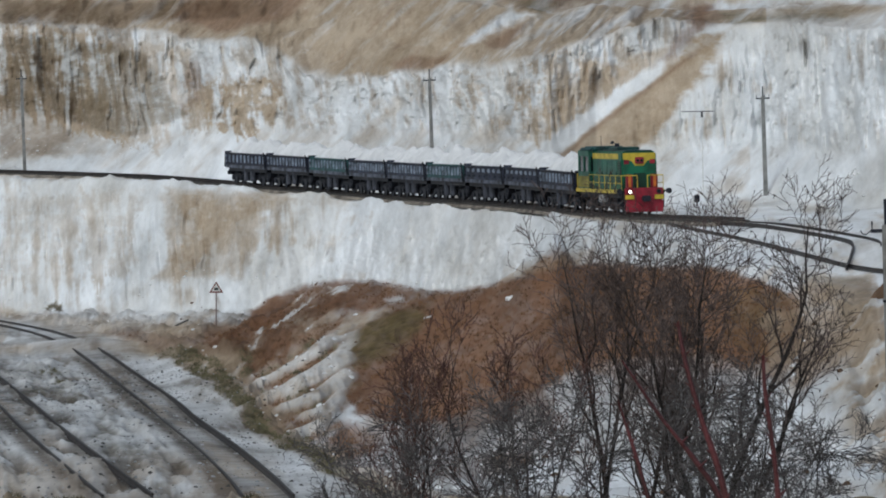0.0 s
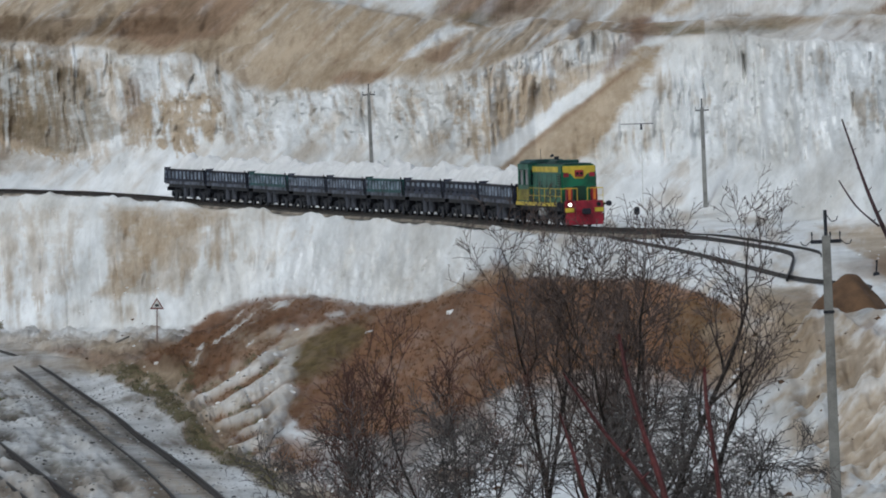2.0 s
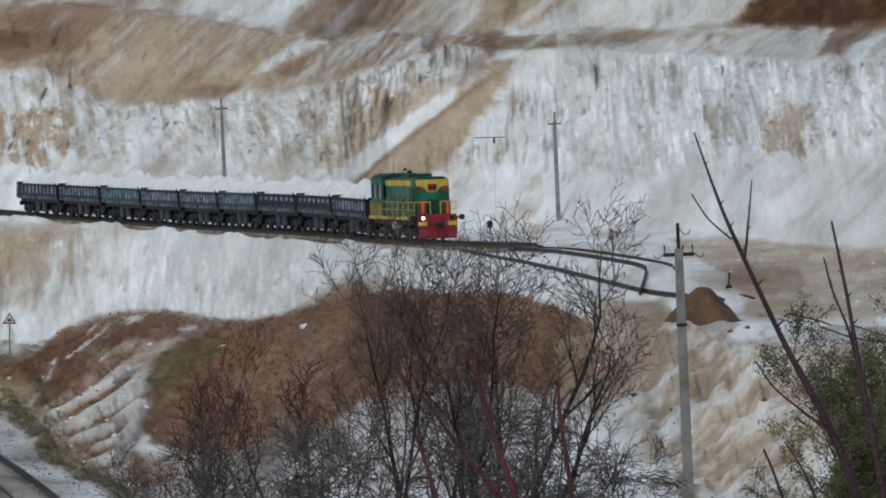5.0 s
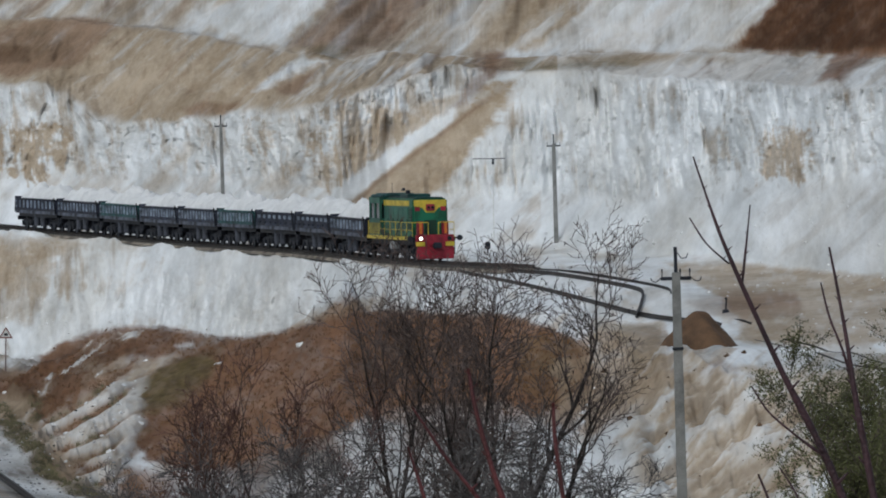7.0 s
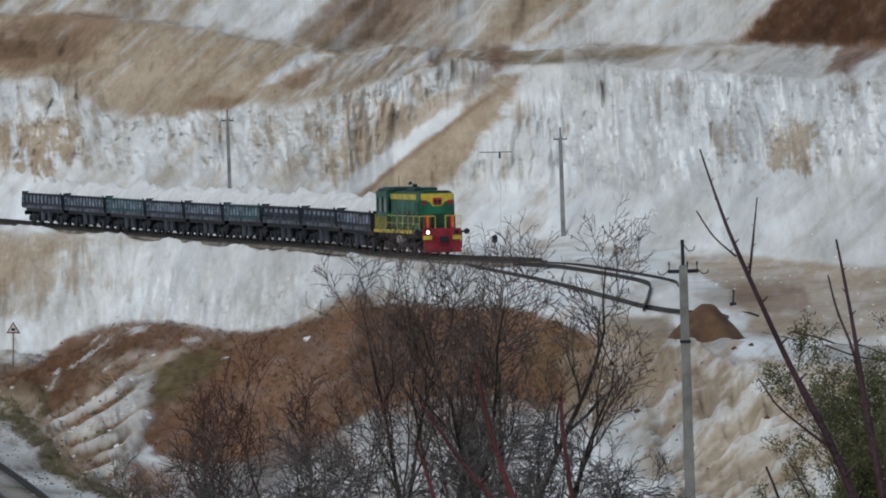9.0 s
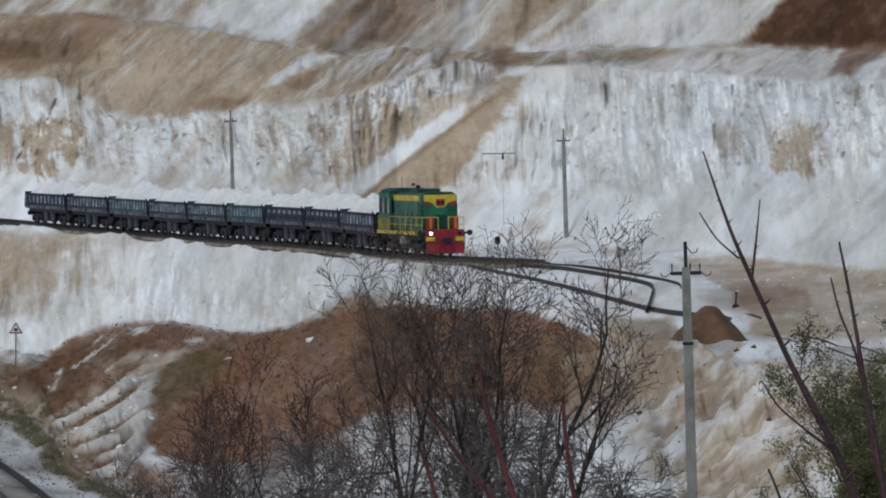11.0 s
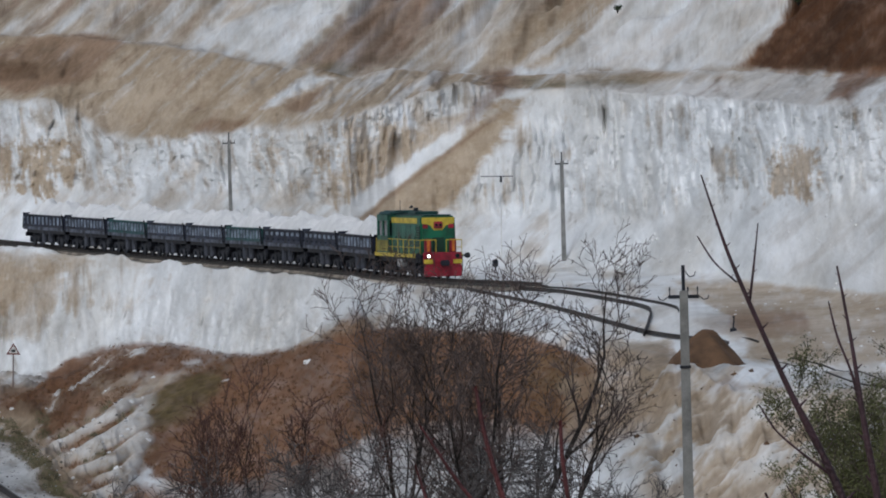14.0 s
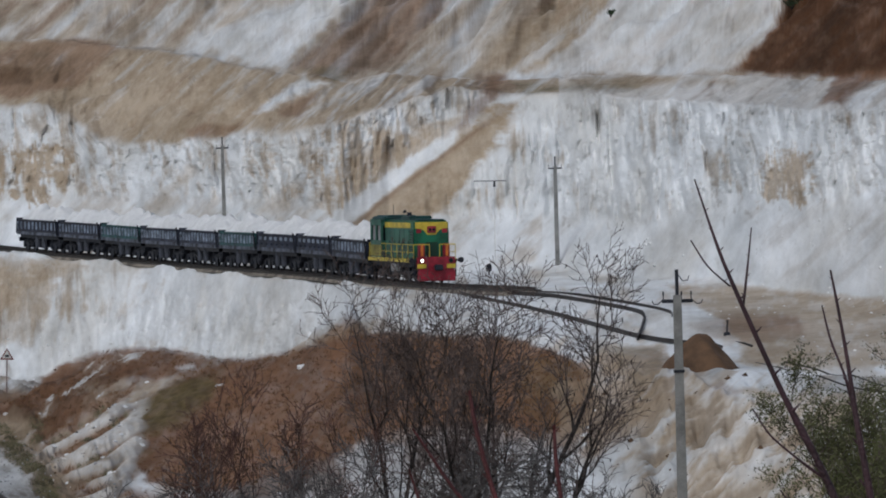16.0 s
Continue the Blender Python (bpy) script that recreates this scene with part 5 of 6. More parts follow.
        part("side_lamp", bm, BLACK, lo)
    # handrails
    for y in (-1, 1):
        xs = np.linspace(-h + 0.15, h - 0.35, 9)
        bm = bmesh.new()
        for z in (2.05, 2.55):
            add_rod(bm, (xs[0], y * 1.42, z), (xs[-1], y * 1.42, z), 0.022)
        rail = part("handrail", bm, YELLOW, lo, "yellow handrail")
        for x in xs:
            part("stanchion", rod((x, y * 1.42, 1.53), (x, y * 1.42, 2.56), 0.022), YELLOW, rail)
        bm = bmesh.new()
        add_rod(bm, (h - 0.3, y * 1.42, 2.55), (h - 0.3, y * 0.35, 2.55), 0.03)
        add_rod(bm, (h - 0.3, y * 0.35, 1.53), (h - 0.3, y * 0.35, 2.55), 0.03)
        part("end_handrail", bm, YELLOW, lo)
    # fan cage / antenna
    part("antenna", rod((-h + 1.2, 0, 4.4), (-h + 1.2, 0, 5.1), 0.02), BLACK, lo)
    return lo


TEAL_LIGHT = material("faded_green_paint", (0.03, 0.15, 0.105), 0.5, 0, 0.35, 1.0, 0.03)
DARKGREEN = material("deep_green_paint", (0.008, 0.05, 0.028), 0.5, 0, 0.35, 1.0, 0.03)
YELLOW_DULL = material("dirty_yellow_paint", (0.34, 0.30, 0.05), 0.6, 0, 0.4, 1.5, 0.03)
loco = locomotive(LOCO)
loco.matrix_world = along(MAIN, TAIL + WAGON * 9 + LOCO / 2)

# ---- poles, sign and small lineside things ----
def line_pole(x, y, top, arm_turn, label, r=0.13, sink=0.5, arm=1.0):
    z = ground_z(x, y)
    h = top - z
    po = tagged(new("utility_pole"), label, "utility pole", "utility poles")
    po.matrix_world = pose(x, y, z, 0, -0.9, arm_turn)
    part("shaft", box(-r, r, -r, r, -sink, h - 0.6, bevel=0.02, taper=(0.75, 0.75)), CONCRETE, po)
    part("top_spike", rod((0, 0, h - 0.65), (0, 0, h + 0.1), 0.05), BLACK, po)
    bm = bmesh.new()
    add_box(bm, -arm / 2, arm / 2, -0.05, 0.05, h - 0.82, h - 0.72, 0.01)
    cr = part("crossarm", bm, BLACK, po)
    for x2 in (-arm / 2 + 0.04, 0.14 * arm, arm / 2 - 0.04):
        bm = bmesh.new()
        add_rod(bm, (x2, 0, h - 0.72), (x2, 0, h - 0.56), 0.015)
        add_rod(bm, (x2, 0, h - 0.6), (x2, 0, h - 0.5), 0.025, 0.02)
        part("insulator", bm, BLACK, cr)
    return po, h


line_pole(-57.4, 467.5, 9.3, 5, "grey concrete utility pole beside the railway below the cliff", 0.16)
line_pole(-16.8, 402.0, 9.2, 5, "grey concrete utility pole behind the wagons", 0.16)
line_pole(8.8, 369.1, 7.8, 5, "grey concrete utility pole at the foot of the chalk cliff", 0.16)
line_pole(28.1, 320.0, 8.1, 5, "grey concrete utility pole at the foot of the chalk cliff", 0.16)
near_pole, near_h = line_pole(6.75, 139.8, 7.8, 0, "tall grey concrete utility pole with a steel crossarm", 0.15, arm=0.85)
for k in (-1, 1):
    bm = bmesh.new()
    pts = [(k * 0.42, 0, near_h - 0.75), (k * 0.55, 0, near_h - 0.86), (k * 0.66, 0, near_h - 0.84), (k * 0.7, 0, near_h - 0.74)]
    for p0, p1 in zip(pts[:-1], pts[1:]):
        add_rod(bm, p0, p1, 0.013, seg=6)
    part("wire_end", bm, BLACK, near_pole)
bm = bmesh.new()
pts = [(0.05, 0, near_h - 0.05), (0.16, 0, near_h - 0.22), (0.3, 0, near_h - 0.2), (0.34, 0, near_h - 0.08)]
for p0, p1 in zip(pts[:-1], pts[1:]):
    add_rod(bm, p0, p1, 0.013, seg=6)
part("wire_end", bm, BLACK, near_pole)
part("band", box(-0.15, 0.15, -0.15, 0.15, near_h - 2.75, near_h - 2.67, bevel=0.01), BLACK, near_pole, "dark steel band")


def warning_sign(x, y, top):
    z = ground_z(x, y)
    h = top - z
    sg = tagged(new("road_sign"), "triangular white and red railway warning sign on a thin post", "road sign")
    sg.matrix_world = pose(x, y, z, 0, 1.5, 0)
    part("post", rod((0, 0, -0.3), (0, 0, h), 0.045), GREY_RED, sg)
    def tri(s, y0, y1):
        c = h - 0.42
        pts = [(-0.5 * s, c - 0.32 * s), (0.5 * s, c - 0.32 * s), (0.0, c + 0.5 * s)]
        v = [(a, y0, b) for a, b in pts] + [(a, y1, b) for a, b in pts]
        return v, [(0, 1, 2), (5, 4, 3), (0, 3, 4, 1), (1, 4, 5, 2), (2, 5, 3, 0)]
    plate = raw_part("plate", *tri(1.0, -0.06, -0.05), SIGN_RED, sg, "faded red border")
    raw_part("face", *tri(0.68, -0.068, -0.061), WHITE, plate)
    part("pictogram", box(-0.14, 0.14, -0.076, -0.069, h - 0.56, h - 0.38), BLACK, plate)
    return sg


GREY_RED = material("rusty_grey_post", (0.22, 0.15, 0.14), 0.7)
SIGN_RED = material("faded_sign_red", (0.22, 0.07, 0.06), 0.6)
warning_sign(-30.3, 354.7, -4.95)


def heap(name, x, y, rx, ry, h, mat, label, category, seed, sink=0.4, n=48, m=18):
    """A loose heap with slumped, uneven flanks."""
    z = ground_z(x, y)
    verts, faces = [(0, 0, (h + sink) * 0.904 - sink)], []
    for j in range(1, m + 1):
        f = j / m
        for i in range(n):
            a = 2 * math.pi * i / n
            u = 1 + 0.22 * noise.noise(Vector((math.cos(a) * 1.3, math.sin(a) * 1.3, seed)))
            px, py = math.cos(a) * rx * f * u, math.sin(a) * ry * f * u
            e = noise.fractal(Vector((px * 0.9, py * 0.9, seed)), 0.8, 2.0, 4) * h * 0.08
            verts.append((px, py, (h + sink) * (1.09 - math.sqrt(f * f + 0.03) * 1.074) - sink + e * min(1, 3 * (1 - f) + 0.2)))
    for i in range(n):
        faces.append((0, 1 + i, 1 + (i + 1) % n))
    for j in range(m - 1):
        for i in range(n):
            a, b = 1 + j * n + i, 1 + j * n + (i + 1) % n
            faces.append((a, a + n, b + n, b))
    ob = raw_part(name, verts, faces, mat, None, "", True)
    ob.location = (x, y, z)
    return tagged(ob, label, category)


EARTH = material("brown_earth", (0.15, 0.085, 0.045), 0.95, 0, 0.35, 1.2, 0.6)
heap("earth_mound", 12.2, 236.0, 3.1, 3.8, 2.1, EARTH, "heap of loose brown earth beside the rails", "earth mound", 3.0, 1.2)


def boulder(x, y, r, seed):
    bm = bmesh.new()
    bmesh.ops.create_icosphere(bm, subdivisions=3, radius=1)
    for v in bm.verts:
        k = 1 + 0.3 * noise.fractal(v.co * 1.1 + Vector((seed, 0, 0)), 0.9, 2.0, 3)
        v.co = Vector((v.co.x * r * k, v.co.y * r * 0.8 * k, v.co.z * r * 0.55 * k))
    ob = part("chalk_boulder", bm, LOAD, None, "", True)
    ob.location = (x, y, ground_z(x, y) - 0.05 * r)
    return tagged(ob, "white chalk boulder lying on brown earth", "boulder", "chalk boulders")


boulder(-10.6, 247.3, 0.36, 4.0)
boulder(-6.4, 242.2, 0.36, 3.0)

def switch_stand(x, y, h, label):
    st = tagged(new("switch_stand"), label, "switch stand", "switch stands by the rails")
    st.location = (x, y, ground_z(x, y))
    part("base", box(-0.16, 0.16, -0.16, 0.16, -0.1, 0.16, bevel=0.03), BLACK, st)
    part("lever", rod((0, 0, 0.1), (0.05, 0, h), 0.045), BLACK, st)
    part("weight", box(-0.05, 0.1, -0.05, 0.05, h - 0.08, h + 0.02, bevel=0.03), BLACK, st)
    return st


switch_stand(14.6, 255.6, 0.75, "dark iron switch stand with a short lever")


def plank(x, y, turn):
    pl = part("wooden_plank", box(-0.55, 0.55, -0.12, 0.12, -0.03, 0.05, bevel=0.012), SLEEPER)
    pl.matrix_world = pose(x, y, ground_z(x, y) + 0.2, 8, -24, turn)
    return tagged(pl, "dark weathered plank lying tilted on the pit floor", "plank")


plank(-33.4, 362.0, 10)


def signal_lamp(x, y):
    sl = tagged(new("shunting_signal"), "small dark shunting signal box on a short post", "railway signal")
    sl.location = (x, y, ground_z(x, y))
    part("post", rod((0, 0, -0.2), (0, 0, 0.5), 0.06), BLACK, sl)
    hd = part("housing", box(-0.2, 0.2, -0.15, 0.15, 0.3, 0.85, bevel=0.06), BLACK, sl)
    part("hood", box(-0.16, 0.16, -0.3, -0.15, 0.68, 0.74, bevel=0.01), BLACK, hd)
    return sl


signal_lamp(3.7, 361.0)


def arm_mast(x, y, top):
    """A thin pale mast with a long crossarm and one insulator."""
    z = ground_z(x, y)
    h = top - z
    ms = tagged(new("line_mast"), "thin pale mast with a dark crossarm before the chalk cliff", "mast")
    ms.location = (x, y, z)
    part("shaft", rod((0, 0, -0.4), (0, 0, h), 0.04, 0.03), WHITE, ms)
    arm = part("crossarm", box(-1.5, 0.9, -0.03, 0.03, h - 0.35, h - 0.29, bevel=0.01), BLACK, ms)
    part("insulator", rod((0, -0.05, h - 0.75), (0, -0.05, h - 0.3), 0.1, 0.06, seg=10), BLACK, arm)
    return ms


arm_mast(4.3, 373.5, 6.4)


# ---- bare bushes ----
def tube(store, pts, rad, sides):
    verts, faces = store
    k0, n = len(verts), len(pts) - 1
    for i, q in enumerate(pts):
        t = (pts[min(i + 1, n)] - pts[max(i - 1, 0)]).normalized()
        u = t.orthogonal().normalized()
        w = t.cross(u)
        for s in range(sides):
            ang = 2 * math.pi * s / sides
            verts.append(q + (u * math.cos(ang) + w * math.sin(ang)) * rad[i])
    for i in range(n):
        for s in range(sides):
            faces.append((k0 + i * sides + s, k0 + i * sides + (s + 1) % sides, k0 + (i + 1) * sides + (s + 1) % sides, k0 + (i + 1) * sides + s))


def limb(rng, stores, a, d, length, r, level, habit, thin, tips, stiff=1.0):
    """A crooked limb with side limbs; habit: for each level (side limbs, their length, lift)."""
    n = (13, 9, 5, 3, 3)[level]
    wave = (0.11, 0.16, 0.2, 0.22, 0.25)[level] * stiff
    lift = habit[level][2]
    pts, rad, p, v = [a.copy()], [r], a.copy(), d.copy()
    for i in range(n):
        v = (v + Vector((rng.gauss(0, wave), rng.gauss(0, wave), rng.gauss(0, wave * 0.7) + lift))).normalized()
        p = p + v * (length / n)
        pts.append(p.copy()), rad.append(max(r * (1 - 0.88 * (i + 1) / n), thin * 0.65))
    tube(stores[0 if level < 2 else 1], pts, rad, (7, 5, 3, 3, 3)[level])
    if level >= 2:
        tips.append(p)
    kids, size, _ = habit[level]
    for k in range(kids):
        f = (0.3 if level == 0 else 0.15) + (0.7 if level == 0 else 0.85) * (k + rng.random()) / kids
        i = min(n - 1, int(f * n))
        q = pts[i].lerp(pts[i + 1], f * n - i)
        t = (pts[i + 1] - pts[i]).normalized()
        side = Vector((rng.gauss(0, 1), rng.gauss(0, 1), rng.gauss(0, 0.4))).normalized()
        side = (side - t * side.dot(t)).normalized()
        nd = (t + side * rng.uniform(0.5, 1.15)).normalized()
        limb(rng, stores, q, nd, size * rng.uniform(0.55, 1.15) * (1.2 - 0.6 * f), max(rad[i] * rng.uniform(0.5, 0.78), thin), level + 1, habit, thin, tips, stiff)


UPRIGHT = ((8, 1.75, 0.05), (6, 0.95, 0.17), (5, 0.42, 0.16), (2, 0.2, 0.08), (0, 0, 0.03))
VASE = ((7, 1.25, 0.06), (6, 0.75, 0.18), (5, 0.4, 0.2), (1, 0.2, 0.1), (0, 0, 0.05))
DROOPING = ((6, 1.3, 0.0), (7, 0.8, -0.09), (6, 0.4, -0.16), (2, 0.2, -0.1), (0, 0, -0.1))
TANGLED = ((7, 1.1, 0.02), (7, 0.65, 0.02), (6, 0.34, 0.0), (2, 0.18, 0.0), (0, 0, 0.0))


def bare_bush(x, y, height, leans, seed, label, thick=0.05, habit=UPRIGHT, thin=0.006, bark=None, twig=None, catkins=0, group="bare bushes on the hillside", stiff=1.0):
    """A bush of several stems, each leaning (across, away) from one root."""
    rng = random.Random(seed)
    bu = tagged(new("bare_bush"), label, "bush", group)
    bu.location = (x, y, ground_z(x, y))
    for lx, ly, size in leans:
        stores, tips = (([], []), ([], [])), []
        d = Vector((lx, ly, 1)).normalized()
        limb(rng, stores, Vector((lx * 0.4, ly * 0.4, -0.15)), d, height * size, thick * (0.5 + 0.5 * size), 0, habit, thin, tips, stiff)
        st = raw_part("stem", *stores[0], bark or BARK, bu, "", True)
        tagged(raw_part("twig_tangle", *stores[1], twig or TWIG, st), kind="stuff")
        if catkins:
            hang = ([], [])
            for q in rng.sample(tips, min(catkins, len(tips))):
                l = rng.uniform(0.03, 0.07)
                tube(hang, [q, q + Vector((rng.gauss(0, 0.008), 0, -l * 0.5)), q + Vector((rng.gauss(0, 0.012), 0, -l))], [0.007, 0.011, 0.006], 4)
            tagged(raw_part("catkin", *hang, CATKIN, st), kind="stuff")
    return bu


GREYTWIG = material("grey_twigs", (0.15, 0.135, 0.133), 0.8, 0, 0.5, 5.0, 0.2)
REDTWIG = material("red_brown_twigs", (0.125, 0.06, 0.048), 0.85, 0, 0.45, 5.0, 0.2)
CATKIN = material("dark_catkins", (0.05, 0.035, 0.03), 0.9, 0, 0.4, 8.0, 0)
DRYTWIG = material("dry_pale_twigs", (0.42, 0.37, 0.26), 0.9, 0, 0.3, 3.0, 0)
SHRUB = ((7, 0.6, 0.02), (6, 0.4, 0.0), (4, 0.25, 0.0), (0, 0, 0), (0, 0, 0))
TALL = "tall bare bush with dark branching stems on the slope"
bare_bush(-0.35, 70, 5.8, [(0.02, 0, 1.0), (-0.07, 0.1, 0.98), (-0.15, -0.1, 0.92), (0.1, 0.1, 0.9)], 3, TALL, 0.055, twig=TWIG)
bare_bush(0.85, 71, 6.2, [(-0.02, 0, 1.0), (0.06, 0.1, 0.88), (-0.1, -0.1, 0.88), (0.06, 0, 0.84), (0.03, 0.05, 0.78)], 31, TALL, 0.075, twig=TWIG, catkins=60)
bare_bush(0.35, 72, 5.5, [(0.03, 0, 1.0), (-0.1, 0.1, 0.95)], 17, TALL, 0.04, twig=TWIG)
bare_bush(1.75, 70.5, 4.0, [(0.12, 0, 0.9), (0.02, 0.1, 0.98), (0.24, -0.1, 0.92), (-0.2, 0.1, 0.85)], 9, "bare bush with drooping fine twigs", 0.035, DROOPING, twig=GREYTWIG)
bare_bush(-1.7, 69, 4.3, [(0.03, 0, 1.0), (-0.16, 0.1, 0.93), (0.16, 0, 0.95)], 5, "bare brown bush with fine upright twigs", 0.04, VASE, twig=REDTWIG)
bare_bush(-3.0, 68, 3.4, [(0.05, 0, 0.95), (-0.12, 0.1, 1.0), (0.18, 0, 0.92)], 6, "low bare brown bush with fine upright twigs", 0.032, VASE, twig=REDTWIG)
bare_bush(0.9, 66, 3.7, [(0.1, 0, 0.95), (-0.25, 0, 0.9), (0.35, 0, 0.85)], 8, "low bare grey bush with tangled twigs", 0.028, TANGLED, twig=GREYTWIG)
bare_bush(-0.7, 65, 3.5, [(0.1, 0, 0.9), (-0.3, 0, 0.9), (0.35, 0, 0.9)], 11, "low bare grey bush with tangled twigs", 0.026, TANGLED, twig=GREYTWIG)
bare_bush(-2.2, 66, 3.5, [(0.1, 0, 0.95), (-0.25, 0, 0.9), (0.3, 0, 0.9)], 12, "low bare grey bush with tangled twigs", 0.026, TANGLED, twig=GREYTWIG)
bare_bush(-3.3, 67, 3.2, [(0.1, 0, 0.95), (-0.2, 0, 0.85)], 14, "low bare grey bush with tangled twigs", 0.024, TANGLED, twig=GREYTWIG)


bare_bush(-50.2, 427, 1.1, [(0.1, 0, 0.95), (-0.3, 0, 0.85), (0.35, 0, 0.8)], 41, "small pale dry shrub at the foot of the chalk bank", 0.03, SHRUB, 0.014, twig=DRYTWIG, bark=DRYTWIG)


def shoot_bush(label, groups, bark):
    """A shrub of a few long reddish shoots; groups: indices of SHOOTS."""
    d0 = SHOOTS[groups[0]][0]
    ax, az, _ = SHOOTS[groups[0]][1][-1]
    sb = tagged(new("young_tree"), label, "young tree", "reddish shoots near the lookout")
    sb.location = (ax, d0, ground_z(ax, d0))
    for g in groups:
        d, pts = SHOOTS[g]
        dense = []
        for i in range(len(pts) - 1):
            for k in range(4):
                f = k / 4
                dense.append([p * (1 - f) + q * f for p, q in zip(pts[i], pts[i + 1])])
        dense.append(list(pts[-1]))
        for _ in range(2):
            dense = [dense[0]] + [[(a + 2 * b + c) / 4 for a, b, c in zip(dense[i - 1], dense[i], dense[i + 1])] for i in range(1, len(dense) - 1)] + [dense[-1]]
        verts, faces, n = [], [], 8
        for i, (x, z, r) in enumerate(dense):
            r *= 0.78 + 0.18 * noise.noise(Vector((x * 9, z * 9, g)))
            sway = 0.08 * noise.noise(Vector((x * 1.2, z * 1.2, 3.0 + g)))
            for s in range(n):
                a = 2 * math.pi * s / n
                verts.append((x - ax + math.cos(a) * r, sway + math.sin(a) * r, z - sb.location.z + 0.3 * math.cos(a) * r))
        for i in range(len(dense) - 1):
            for s in range(n):
                faces.append((i * n + s, i * n + (s + 1) % n, (i + 1) * n + (s + 1) % n, (i + 1) * n + s))
        faces += [tuple(range(n)), tuple(range((len(dense) - 1) * n, len(dense) * n))]
        stem = raw_part("shoot", verts, faces, bark, sb, "", True)
        bm = bmesh.new()
        rng = random.Random(g)
        for x, z, r in dense[1::2]:
            s = rng.choice((-1, 1))
            add_rod(bm, (x - ax, 0, z - sb.location.z), (x - ax + s * r * 2.2, 0, z - sb.location.z + r * 2.2), r * 0.5, r * 0.15, seg=5)
        tagged(part("bark_texture", bm, bark, stem), kind="stuff")
    return sb


shoot_bush("young tree with long bare reddish shoots", (0, 1, 2, 3), REDBARK)
shoot_bush("young tree with two bare reddish shoots", (4, 5), REDBARK)
shoot_bush("thin bare reddish sapling", (6,), REDBARK)
shoot_bush("thin bare reddish sapling", (7,), REDBARK)
shoot_bush("bare sapling with a thick dark red stem", (8,), BRIGHTBARK)
shoot_bush("bare sapling with a thick dark red stem", (9,), BRIGHTBARK)
shoot_bush("thin bare reddish sapling", (10,), BRIGHTBARK)
shoot_bush("thin bare reddish sapling", (11,), BRIGHTBARK)


BROOM = ((8, 0.7, 0.05), (6, 0.3, 0.1), (3, 0.14, 0.1), (0, 0, 0), (0, 0, 0))


def leafy_bush(x, y, height, stems, seed, leaves):
    rng = random.Random(seed)
    leans = [(rng.gauss(-0.03, 0.07), rng.gauss(0, 0.08), rng.uniform(0.75, 1.02)) for _ in range(stems)]
    bu = bare_bush(x, y, height, leans, seed, "bush with fine twigs and young green leaves", 0.014, BROOM, 0.0025, group="leafing bushes", stiff=0.4)
    for stem in [c for c in bu.children]:
        tw = stem.children[0].data
        co = [v.co for v in tw.vertices]
        verts, faces = [], []
        for _ in range(leaves):
            c = rng.choice(co) + Vector((rng.gauss(0, 0.02), rng.gauss(0, 0.02), rng.gauss(0, 0.02)))
            u = Vector((rng.gauss(0, 1), rng.gauss(0, 1), rng.gauss(0, 1))).normalized()
            w = u.orthogonal().normalized()
            s = rng.uniform(0.006, 0.012)
            k = len(verts)
            verts += [c - u * s, c + w * s * 0.45, c + u * s, c - w * s * 0.45]
            faces.append((k, k + 1, k + 2, k + 3))
        tagged(raw_part("foliage", verts, faces, LEAF, stem, "small green leaves"), kind="stuff")
    return bu


leafy_bush(2.78, 30, 2.7, 12, 21, 8000)
leafy_bush(3.1, 31, 3.4, 14, 22, 8000)
leafy_bush(2.62, 29, 1.9, 9, 26, 6000)
leafy_bush(2.9, 29.5, 2.5, 12, 27, 8000)
leafy_bush(2.72, 28.5, 2.0, 12, 28, 7000)
leafy_bush(2.3, 27, 1.9, 11, 29, 7000)
leafy_bush(2.5, 26.5, 2.3, 12, 30, 7000)


def on_slope(bearing, elevation):
    """The place where the quarry's upper slope meets a line of sight from the lookout."""
    b, k = radians(bearing), math.tan(radians(elevation))
    for d in np.arange(360.0, 640.0, 1.0):
        x, y = d * math.sin(b), d * math.cos(b)
        if ground_z(x, y) > 13 + d * k:
            break
    return x, y


def slope_shrub(x, y, size, seed):
    rng = random.Random(seed)
    sh = tagged(new("green_shrub"), "small green shrub growing on the bare quarry slope", "shrub", "green shrubs on the slope")
    sh.location = (x, y, ground_z(x, y))
    stems, leaves = ([], []), ([], [])
    for _ in range(14):
        d = Vector((rng.gauss(0, 0.5), rng.gauss(0, 0.4), rng.uniform(0.4, 1.0))) * size * rng.uniform(0.5, 1.0)
        tube(stems, [Vector((0, 0, -0.3)), d * 0.5, d], [0.03, 0.02, 0.01], 4)
        for _ in range(28):
            c = d * rng.uniform(0.3, 1.1) + Vector((rng.gauss(0, 0.12), rng.gauss(0, 0.12), rng.gauss(0, 0.1))) * size
            u = Vector((rng.gauss(0, 1), rng.gauss(0, 1), rng.gauss(0, 1))).normalized()
            w = u.orthogonal()
            r, k = rng.uniform(0.04, 0.09), len(leaves[0])
            leaves[0].extend([c - u * r, c + w * r * 0.5, c + u * r, c - w * r * 0.5])
            leaves[1].append((k, k + 1, k + 2, k + 3))
    body = raw_part("branch_tangle", *stems, BARK, sh)
    tagged(raw_part("foliage", *leaves, DEEPLEAF, body, "dark green leaves"), kind="stuff")


DEEPLEAF = material("dark_green_leaf", (0.045, 0.085, 0.03), 0.7, 0, 0.4, 2.0, 0)
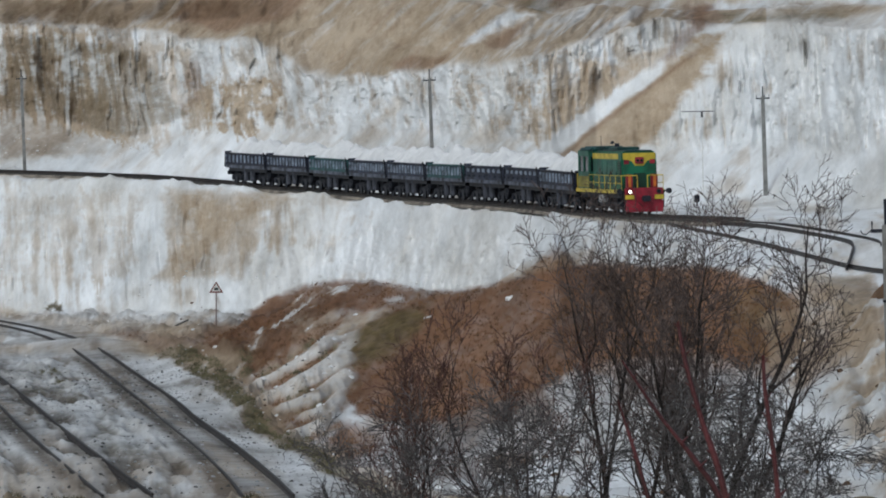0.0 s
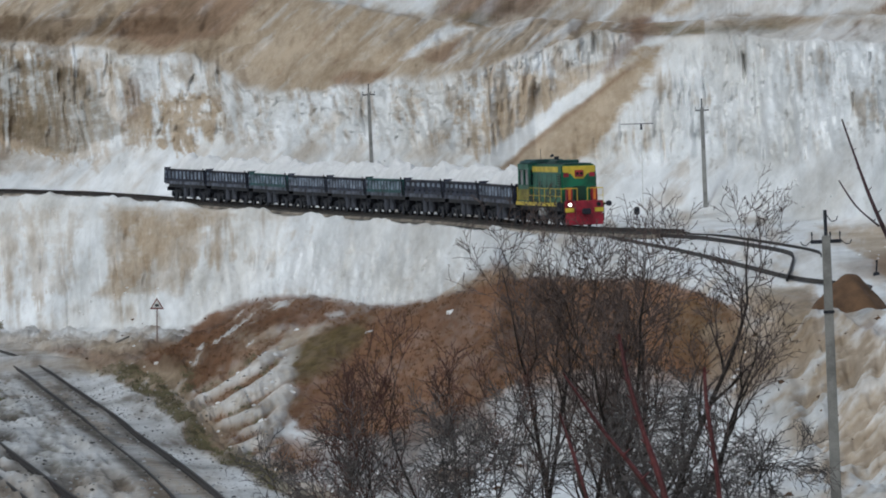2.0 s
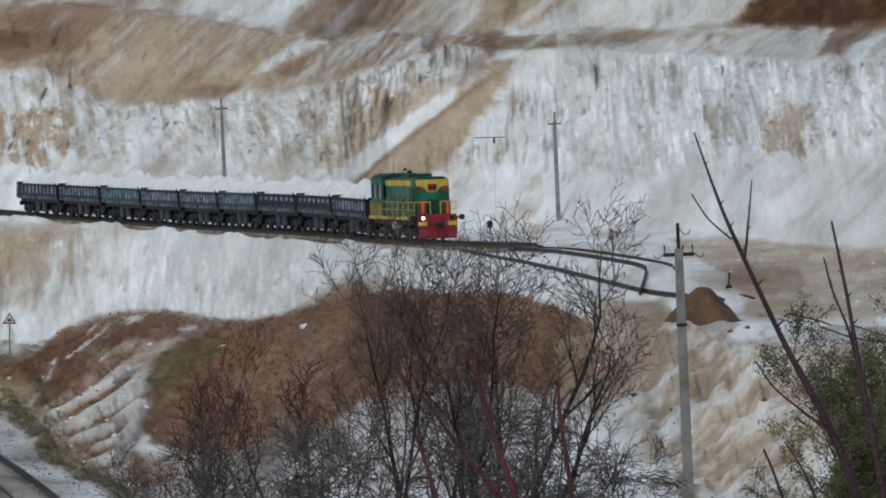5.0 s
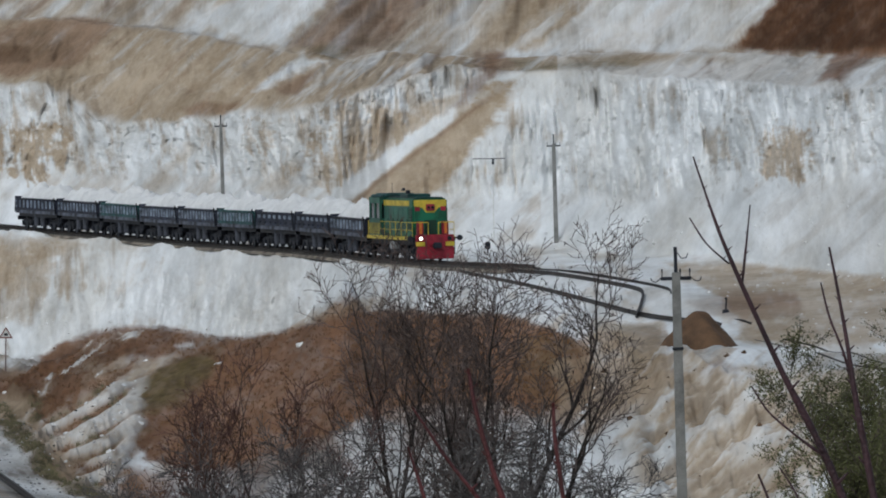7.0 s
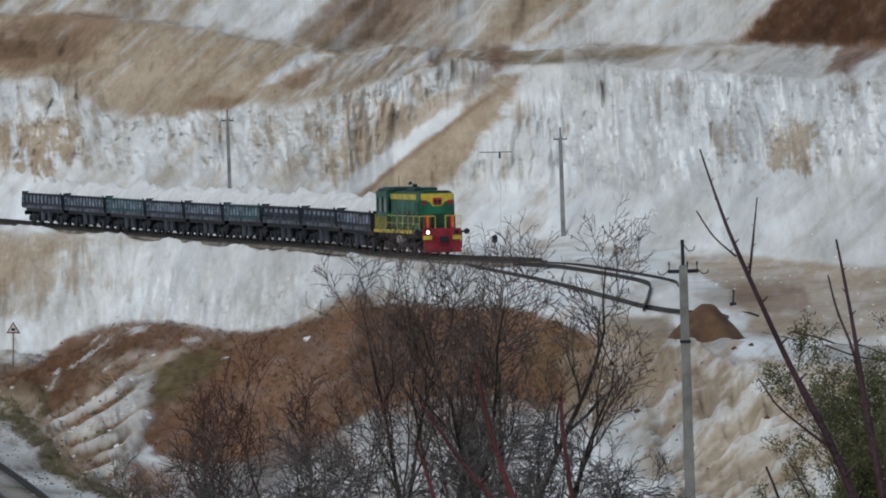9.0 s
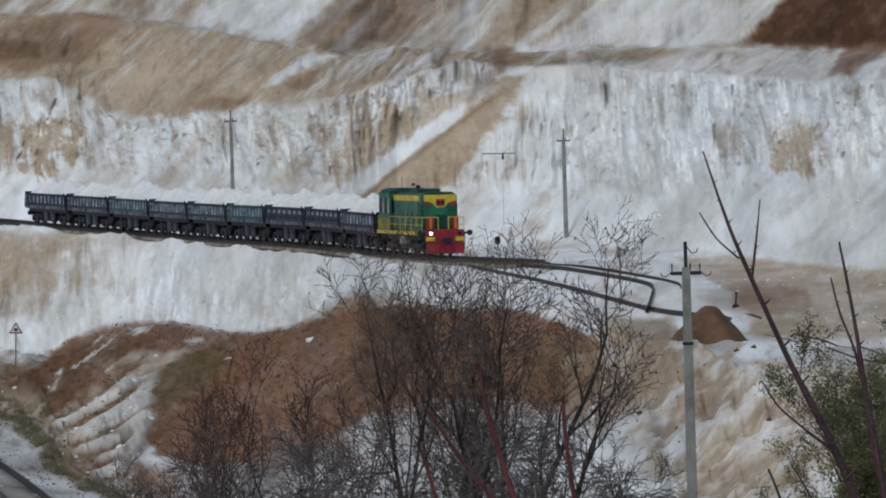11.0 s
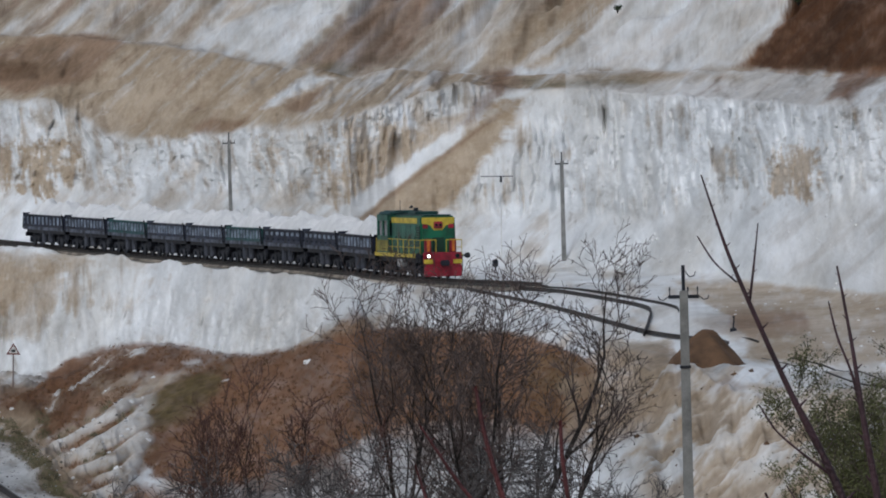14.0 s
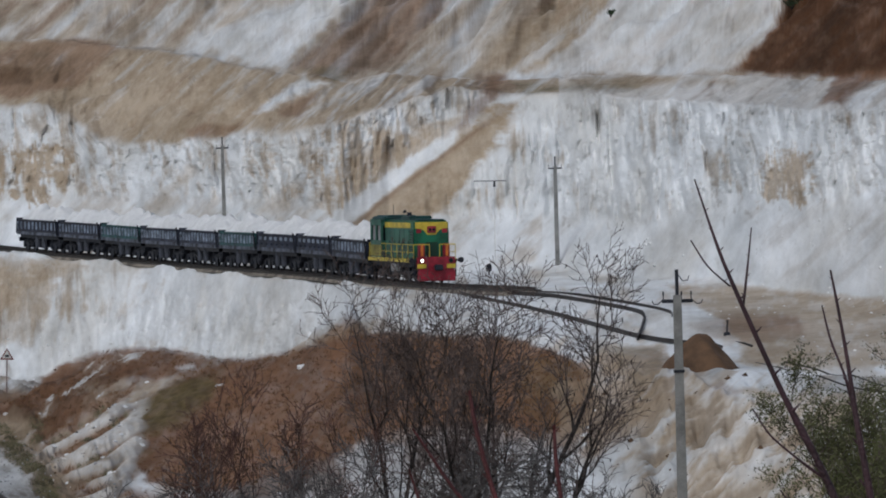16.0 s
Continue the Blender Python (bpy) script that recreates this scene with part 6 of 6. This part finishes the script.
for k, (bearing, elevation, size) in enumerate(((4.04, 0.86, 1.1), (4.33, 0.89, 1.0), (3.35, 0.83, 0.5), (2.0, 0.79, 0.5))):
    slope_shrub(*on_slope(bearing, elevation), size, 60 + k)


# ---- loose stones and dry grass on the ground ----
def scatter(name, pick, count, shape, mat, label, category, seed):
    """Many small shapes on the ground where pick holds, as one object."""
    rng = random.Random(seed)
    at = np.argwhere(pick)
    verts, faces = [], []
    for _ in range(count):
        i, j = at[rng.randrange(len(at))]
        shape(rng, Vector((FIELD["X"][i, j] + rng.gauss(0, 0.05), FIELD["Y"][i, j], FIELD["Z"][i, j])), verts, faces)
    return tagged(raw_part(name, verts, faces, mat), label, category, kind="stuff")


def stone(rng, p, verts, faces):
    r = min(0.18, 0.04 * rng.paretovariate(1.9))
    k = len(verts)
    for dx, dy, dz in ((1, 0, 0), (0, 1, 0), (-1, 0, 0), (0, -1, 0), (0.3, 0.2, 0.8), (-0.5, -0.4, 0.6), (0, 0, -0.5)):
        verts.append(p + Vector((dx * rng.uniform(0.7, 1.3), dy * rng.uniform(0.7, 1.3), dz * rng.uniform(0.7, 1.2))) * r)
    faces += [(k, k + 1, k + 4), (k + 1, k + 2, k + 4), (k + 2, k + 5, k + 4), (k + 2, k + 3, k + 5), (k + 3, k, k + 5), (k, k + 4, k + 5), (k, k + 6, k + 1), (k + 1, k + 6, k + 2), (k + 2, k + 6, k + 3), (k + 3, k + 6, k)]


def grit(rng, p, verts, faces):
    k = len(verts)
    stone(rng, p, verts, faces)
    for v in verts[k:]:
        v -= (v - p) * 0.55


def tuft(rng, p, verts, faces):
    for _ in range(5):
        a, h, w = rng.uniform(0, 6.28), rng.uniform(0.08, 0.2), rng.uniform(0.008, 0.02)
        q = p + Vector((rng.gauss(0, 0.08), rng.gauss(0, 0.08), -0.02))
        k = len(verts)
        verts += [q + Vector((-w, 0, 0)), q + Vector((w, 0, 0)), q + Vector((math.cos(a) * h * 0.5, math.sin(a) * h * 0.5, h))]
        faces.append((k, k + 1, k + 2))


BALLAST_DARK = material("dark_gravel", (0.09, 0.085, 0.08), 0.9)
DRYGREEN = material("verge_grass", (0.17, 0.155, 0.085), 0.9, 0, 0.4, 0.6, 0)
S, Bg = FIELD["S"], FIELD["B"]
seen = (Bg > -8) & (Bg < 5.8) & (FIELD["calm"] > 0.5)
scatter("chalk_rubble", seen & (Bg < 1.8) & (S > 0) & (S < 4.35) & (FIELD["brown"] < 0.4) & (FIELD["grass"] < 0.1), 800, stone, LOAD, "scattered white chalk stones on the pit floor", "rubble", 31)
scatter("dark_rubble", seen & (S > 0) & (S < 4.2), 220, stone, EARTH, "scattered dark earth clods on the pit floor", "rubble", 32)
scatter("shelf_rubble", seen & (S > 5.1) & (S < 7.8), 700, stone, LOAD, "fallen chalk lumps at the foot of the cliff", "rubble", 33)
DRYGRASS = material("dry_grass", (0.23, 0.125, 0.06), 0.9, 0, 0.4, 0.6, 0)
scatter("dry_grass", seen & (S > 0.6) & (S < 3.2) & (FIELD["brown"] > 0.55), 5000, tuft, DRYGRASS, "dry brown grass covering the earth mound", "grass", 34)
lane = FIELD["brown"] < 0.15
pit = (Bg < -3.6) & (Bg > -8) & (S > -0.3) & (S < 2.4)
scatter("pale_gravel", pit & lane, 3200, grit, GREY, "loose pale gravel between the pit rails", "gravel", 35)
scatter("dark_gravel", pit & lane, 2000, grit, BALLAST_DARK, "loose dark gravel between the pit rails", "gravel", 36)
scatter("verge_grass", pit & (FIELD["calm"] > 0.3) & (FIELD["grass"] > 0.3), 1600, tuft, DRYGREEN, "dull green and yellow grass on the track verge", "grass", 37)
